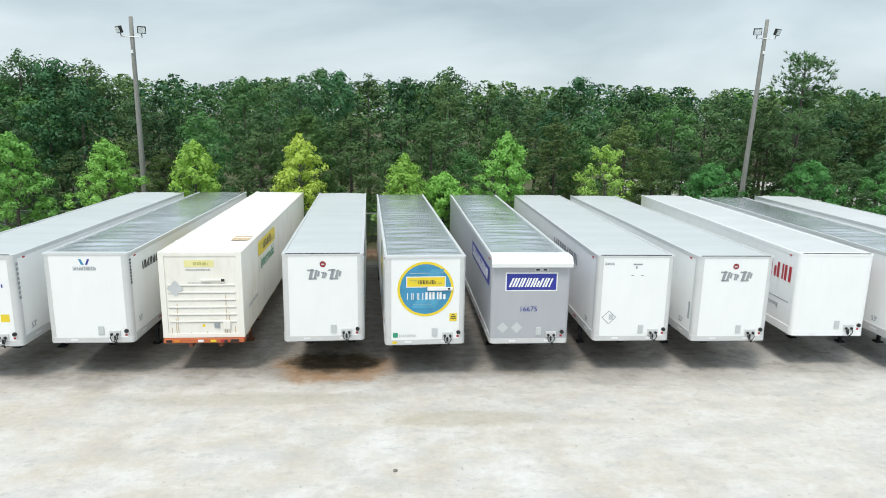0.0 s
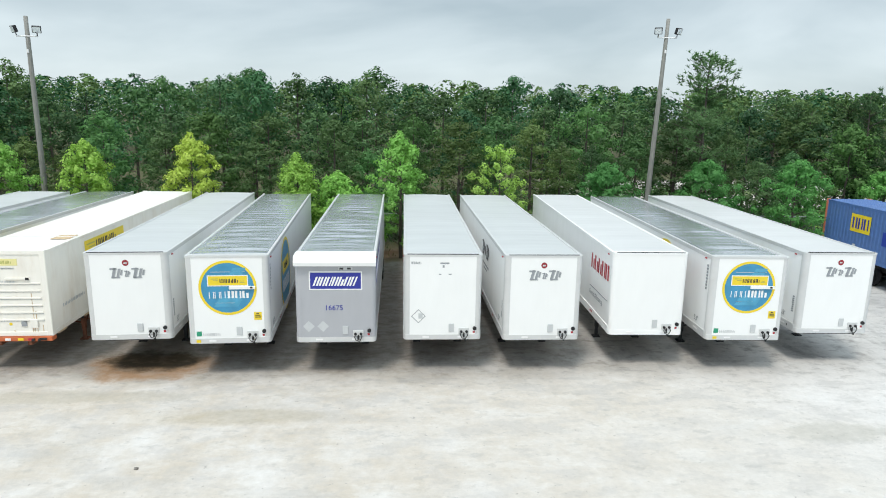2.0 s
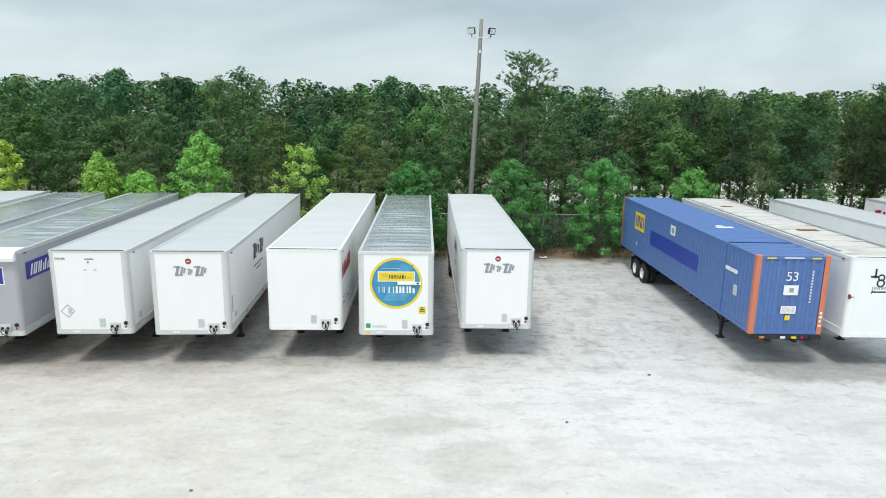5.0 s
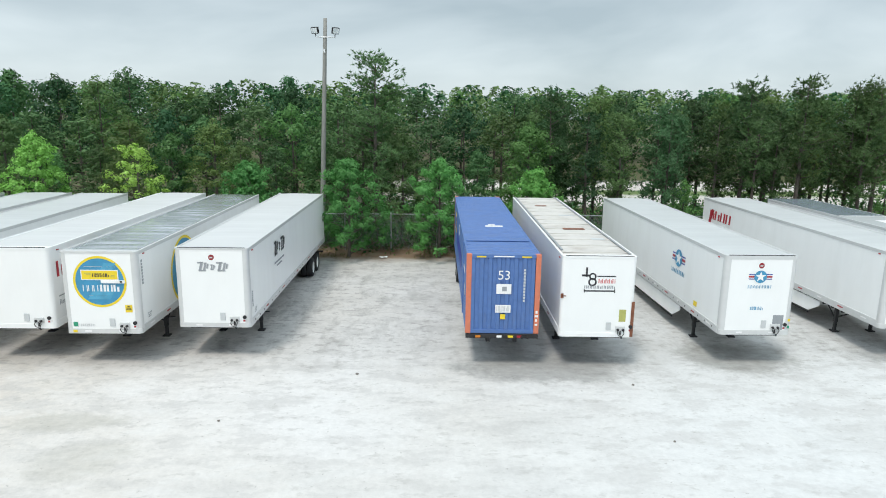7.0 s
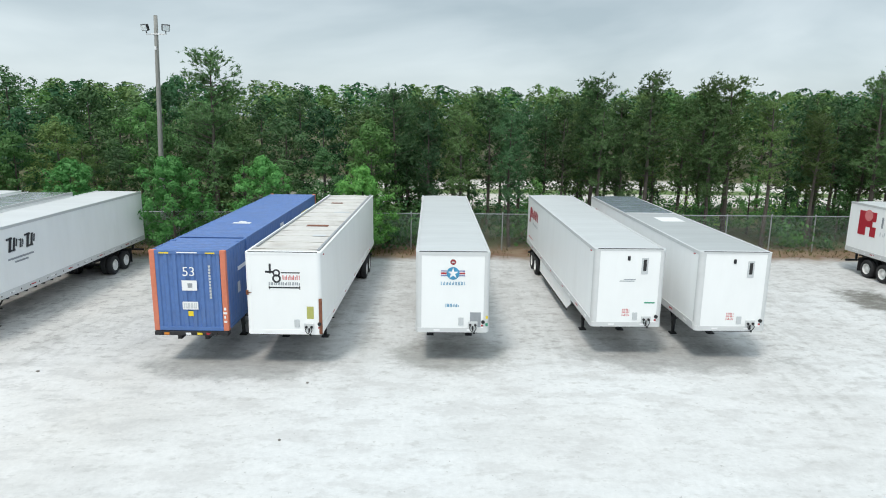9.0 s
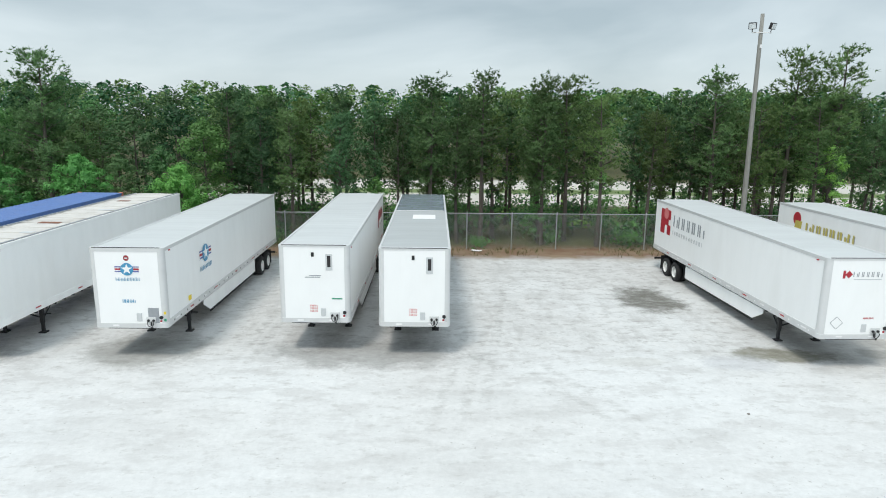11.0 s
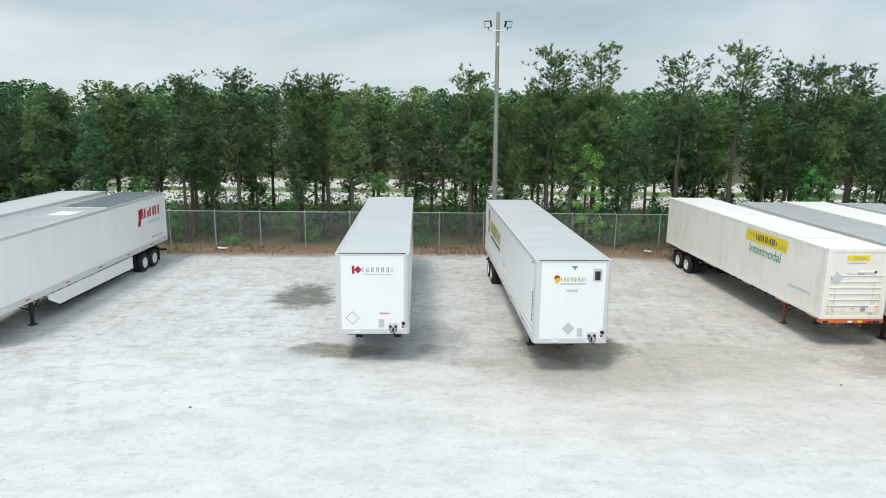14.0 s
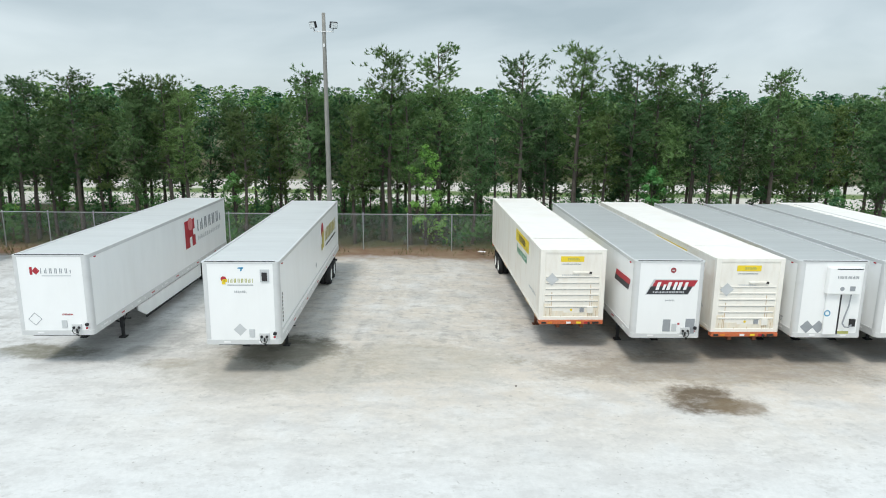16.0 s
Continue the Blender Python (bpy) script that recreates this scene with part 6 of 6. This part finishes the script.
# dense mixed wood, west half
for px, ph in ((-29.1, 13.0), (-26.5, 12.4), (-24.2, 12.4), (-12.5, 11.3), (-8.2, 11.4), (-5.1, 11.9), (0.1, 11.5), (3.2, 11.7), (12.7, 10.9), (18.7, 11.0), (36.7, 11.1)):
    if rng.random() < 0.5:
        plant(rng.choice(BACK_PINES), px, 52.0, ph / 12.0, any_turn(), "pine_tree", "bushy dark pine rising above the wood", "tree", "pines", wide=1.1)
    else:
        plant(rng.choice(FAR_OAKS), px, 52.0, ph / 11.5, any_turn(), "broadleaf_tree", "full-crowned broadleaf tree rising above the wood", "tree", "wood trees")
for row, (y0, y1, lo, hi, step) in enumerate(((41.4, 44.0, 5.8, 9.2, 2.7), (46, 50, 8.0, 10.4, 3.2), (55, 62, 9.2, 11.6, 3.4))):
    x = -62.0
    while x < 40:
        kind = rng.random()
        h = rng.uniform(lo, hi) * (1.12 if x < -27 else 1.09 if row == 2 and x < 17 else 1.0)
        if kind < 0.58:
            plant(rng.choice(FULL_PINES if row < 1 else BACK_PINES), x, rng.uniform(y0, y1), h / 12.0, any_turn(), "pine_tree", "bushy dark pine at the wood's edge", "tree", "pines", wide=1.38)
        else:
            plant(rng.choice(OAKS if row < 1 else FAR_OAKS), x, rng.uniform(y0, y1), h / 11.5, any_turn(), "broadleaf_tree", "full-crowned green broadleaf tree in the wood", "tree", "wood trees", wide=1.1)
        x += step * rng.uniform(0.7, 1.3)


# distant woods as one mass of leaf clumps on trunks
def far_woods():
    for mat, count, seed in ((LEAF_DARK, 300, 1), (LEAF_MID, 60, 2), (NEEDLE, 260, 3)):
        nr = np.random.default_rng(seed)
        px, py = nr.uniform(-125, 215, count), 98 + 75 * nr.random(count) ** 1.3
        ph = nr.uniform(12.2, 15.2, count) * (0.9 + 0.002 * (py - 98))
        pw = nr.uniform(2.6, 4.2, count)
        per = 230
        a, q, f = nr.uniform(0, 6.283, (count, per)), 0.35 + 0.70 * nr.random((count, per)), nr.random((count, per)) ** 0.42
        prof = np.sqrt(np.clip(1 - (1.55 * f - 0.56) ** 2, 0.02, 1))
        lump = 1 + 0.25 * np.sin(3 * a + 9 * f + nr.uniform(0, 6, (count, 1)))
        c = np.stack([px[:, None] + pw[:, None] * prof * q * lump * np.cos(a), py[:, None] + pw[:, None] * prof * q * lump * np.sin(a), ph[:, None] * (0.08 + 0.92 * f)], axis=2).reshape(-1, 3)
        axis = np.repeat(np.stack([px, py, np.zeros(count)], axis=1), per, axis=0)
        off = np.stack([np.cos(3 * a + 9 * f), np.sin(3 * a + 9 * f), f], axis=2).reshape(-1, 3)
        v = leaf_quads(c, facing(c - axis, off * 0.3, nr), 0.62, nr)
        tagged(new("far_woods", faces_mesh("far_woods", v.tolist(), np.arange(len(v)).reshape(-1, 4).tolist(), mat)), "distant mixed green woods past the open lot", "woods", kind="stuff")


far_woods()


# shrubs and saplings under the pines
def undergrowth():
    for mat, count, seed in ((LEAF_MID, 240, 21), (LEAF_DARK, 280, 22), (LEAF_BRIGHT, 22, 23)):
        nr = np.random.default_rng(seed)
        px, py = nr.uniform(-58, 128, count), nr.uniform(40.2, 58, count)
        px[:count // 9] = nr.uniform(17, 41, count // 9)
        py[:count // 9] = nr.uniform(39.9, 42.5, count // 9)
        west = px < 40
        hh = np.where(west, nr.uniform(1.5, 4.0, count), nr.uniform(0.7, 3.4, count))
        per = 190
        off = nr.normal(size=(count, per, 3))
        c = off * np.stack([0.35 + 0.20 * hh, 0.35 + 0.20 * hh, 0.28 * hh], axis=1)[:, None, :]
        c[:, :, 2] = np.abs(c[:, :, 2] + 0.45 * hh[:, None])
        normal = facing(c.reshape(-1, 3), off.reshape(-1, 3), nr)
        c += np.stack([px, py, np.zeros(count)], axis=1)[:, None, :]
        v = leaf_quads(c.reshape(-1, 3), normal, 0.20, nr)
        tagged(new("undergrowth", faces_mesh("undergrowth", v.tolist(), np.arange(len(v)).reshape(-1, 4).tolist(), mat)), "leafy shrubs and saplings under the trees", "shrubs", kind="stuff")


undergrowth()

# ---------------------------------------------------------------- loose stones and litter
def stone(x, y, size, seed):
    bm, r = bmesh.new(), random.Random(seed)
    bmesh.ops.create_icosphere(bm, subdivisions=2, radius=size)
    for v in bm.verts:
        v.co *= 0.8 + 0.35 * noise.noise(v.co * (2.2 / size) + Vector((seed, 0, 0)))
        v.co.z = max(-0.02, v.co.z * 0.6)
    ob = new("stone", mesh_of("stone", bm, STONE_DARK))
    ob.matrix_world = pose(x, y, yard_level(x, y) + 0.02, 0, 0, r.uniform(0, 360))
    tagged(ob, "small dark stone lying on the yard", "stone", "loose stones")


STONE_DARK = material("dark_stone", (0.20, 0.185, 0.165), 0.9, grain=0.3, grain_scale=9, bump=0.4, bump_scale=9)
for k, (x, y, size) in enumerate(((-0.2, 14.2, 0.07), (26.6, 19.0, 0.07), (35.9, 18.0, 0.06), (22.9, 15.6, 0.05), (35.8, 14.2, 0.05), (13.2, 12.4, 0.05), (61.0, 15.2, 0.05), (82.5, 17.2, 0.05))):
    stone(x, y, size, k)


def scrap(x, y, w, seed):
    """A crumpled pale sheet caught before the fence."""
    bm, r = bmesh.new(), random.Random(seed)
    bmesh.ops.create_grid(bm, x_segments=6, y_segments=4, size=0.5)
    for v in bm.verts:
        v.co = Vector((v.co.x * w, v.co.y * 0.35, 0.05 + 0.06 * r.random()))
    bmesh.ops.solidify(bm, geom=bm.faces[:], thickness=0.01)
    ob = new("litter", mesh_of("litter", bm, WHITE_PRINT))
    ob.matrix_world = pose(x, y, 0, 0, 0, r.uniform(-20, 20))
    tagged(ob, "pale scrap of litter on the soil by the fence", "litter", "litter")


for k, (x, y, w) in enumerate(((54.6, 38.7, 0.7), (83.0, 38.6, 0.5), (26.6, 37.2, 0.5))):
    scrap(x, y, w, k)


# dry grass and weeds along the verge
def verge():
    nr = np.random.default_rng(9)
    n = 6000
    c = np.stack([nr.uniform(-50, 126, n), 36.9 + 2.7 * nr.random(n) ** 0.7, np.zeros(n)], axis=1)
    keep = np.sin(c[:, 0] * 0.9) + np.sin(c[:, 0] * 0.37 + 1) + nr.normal(size=n) * 0.7 > -0.3
    c = c[keep]
    n = len(c)
    lean = np.concatenate([nr.normal(size=(n, 2)) * 0.12, nr.uniform(0.12, 0.34, (n, 1))], axis=1)
    a = nr.uniform(0, 6.283, n)
    wide = np.stack([np.cos(a), np.sin(a), np.zeros(n)], axis=1) * 0.03
    v = np.stack([c - wide, c + wide, c + lean], axis=1).reshape(-1, 3)
    tagged(new("verge_grass", faces_mesh("verge_grass", v.tolist(), np.arange(len(v)).reshape(-1, 3).tolist(), GRASS)), "tufts of dry grass along the fence", "grass", kind="stuff")


verge()
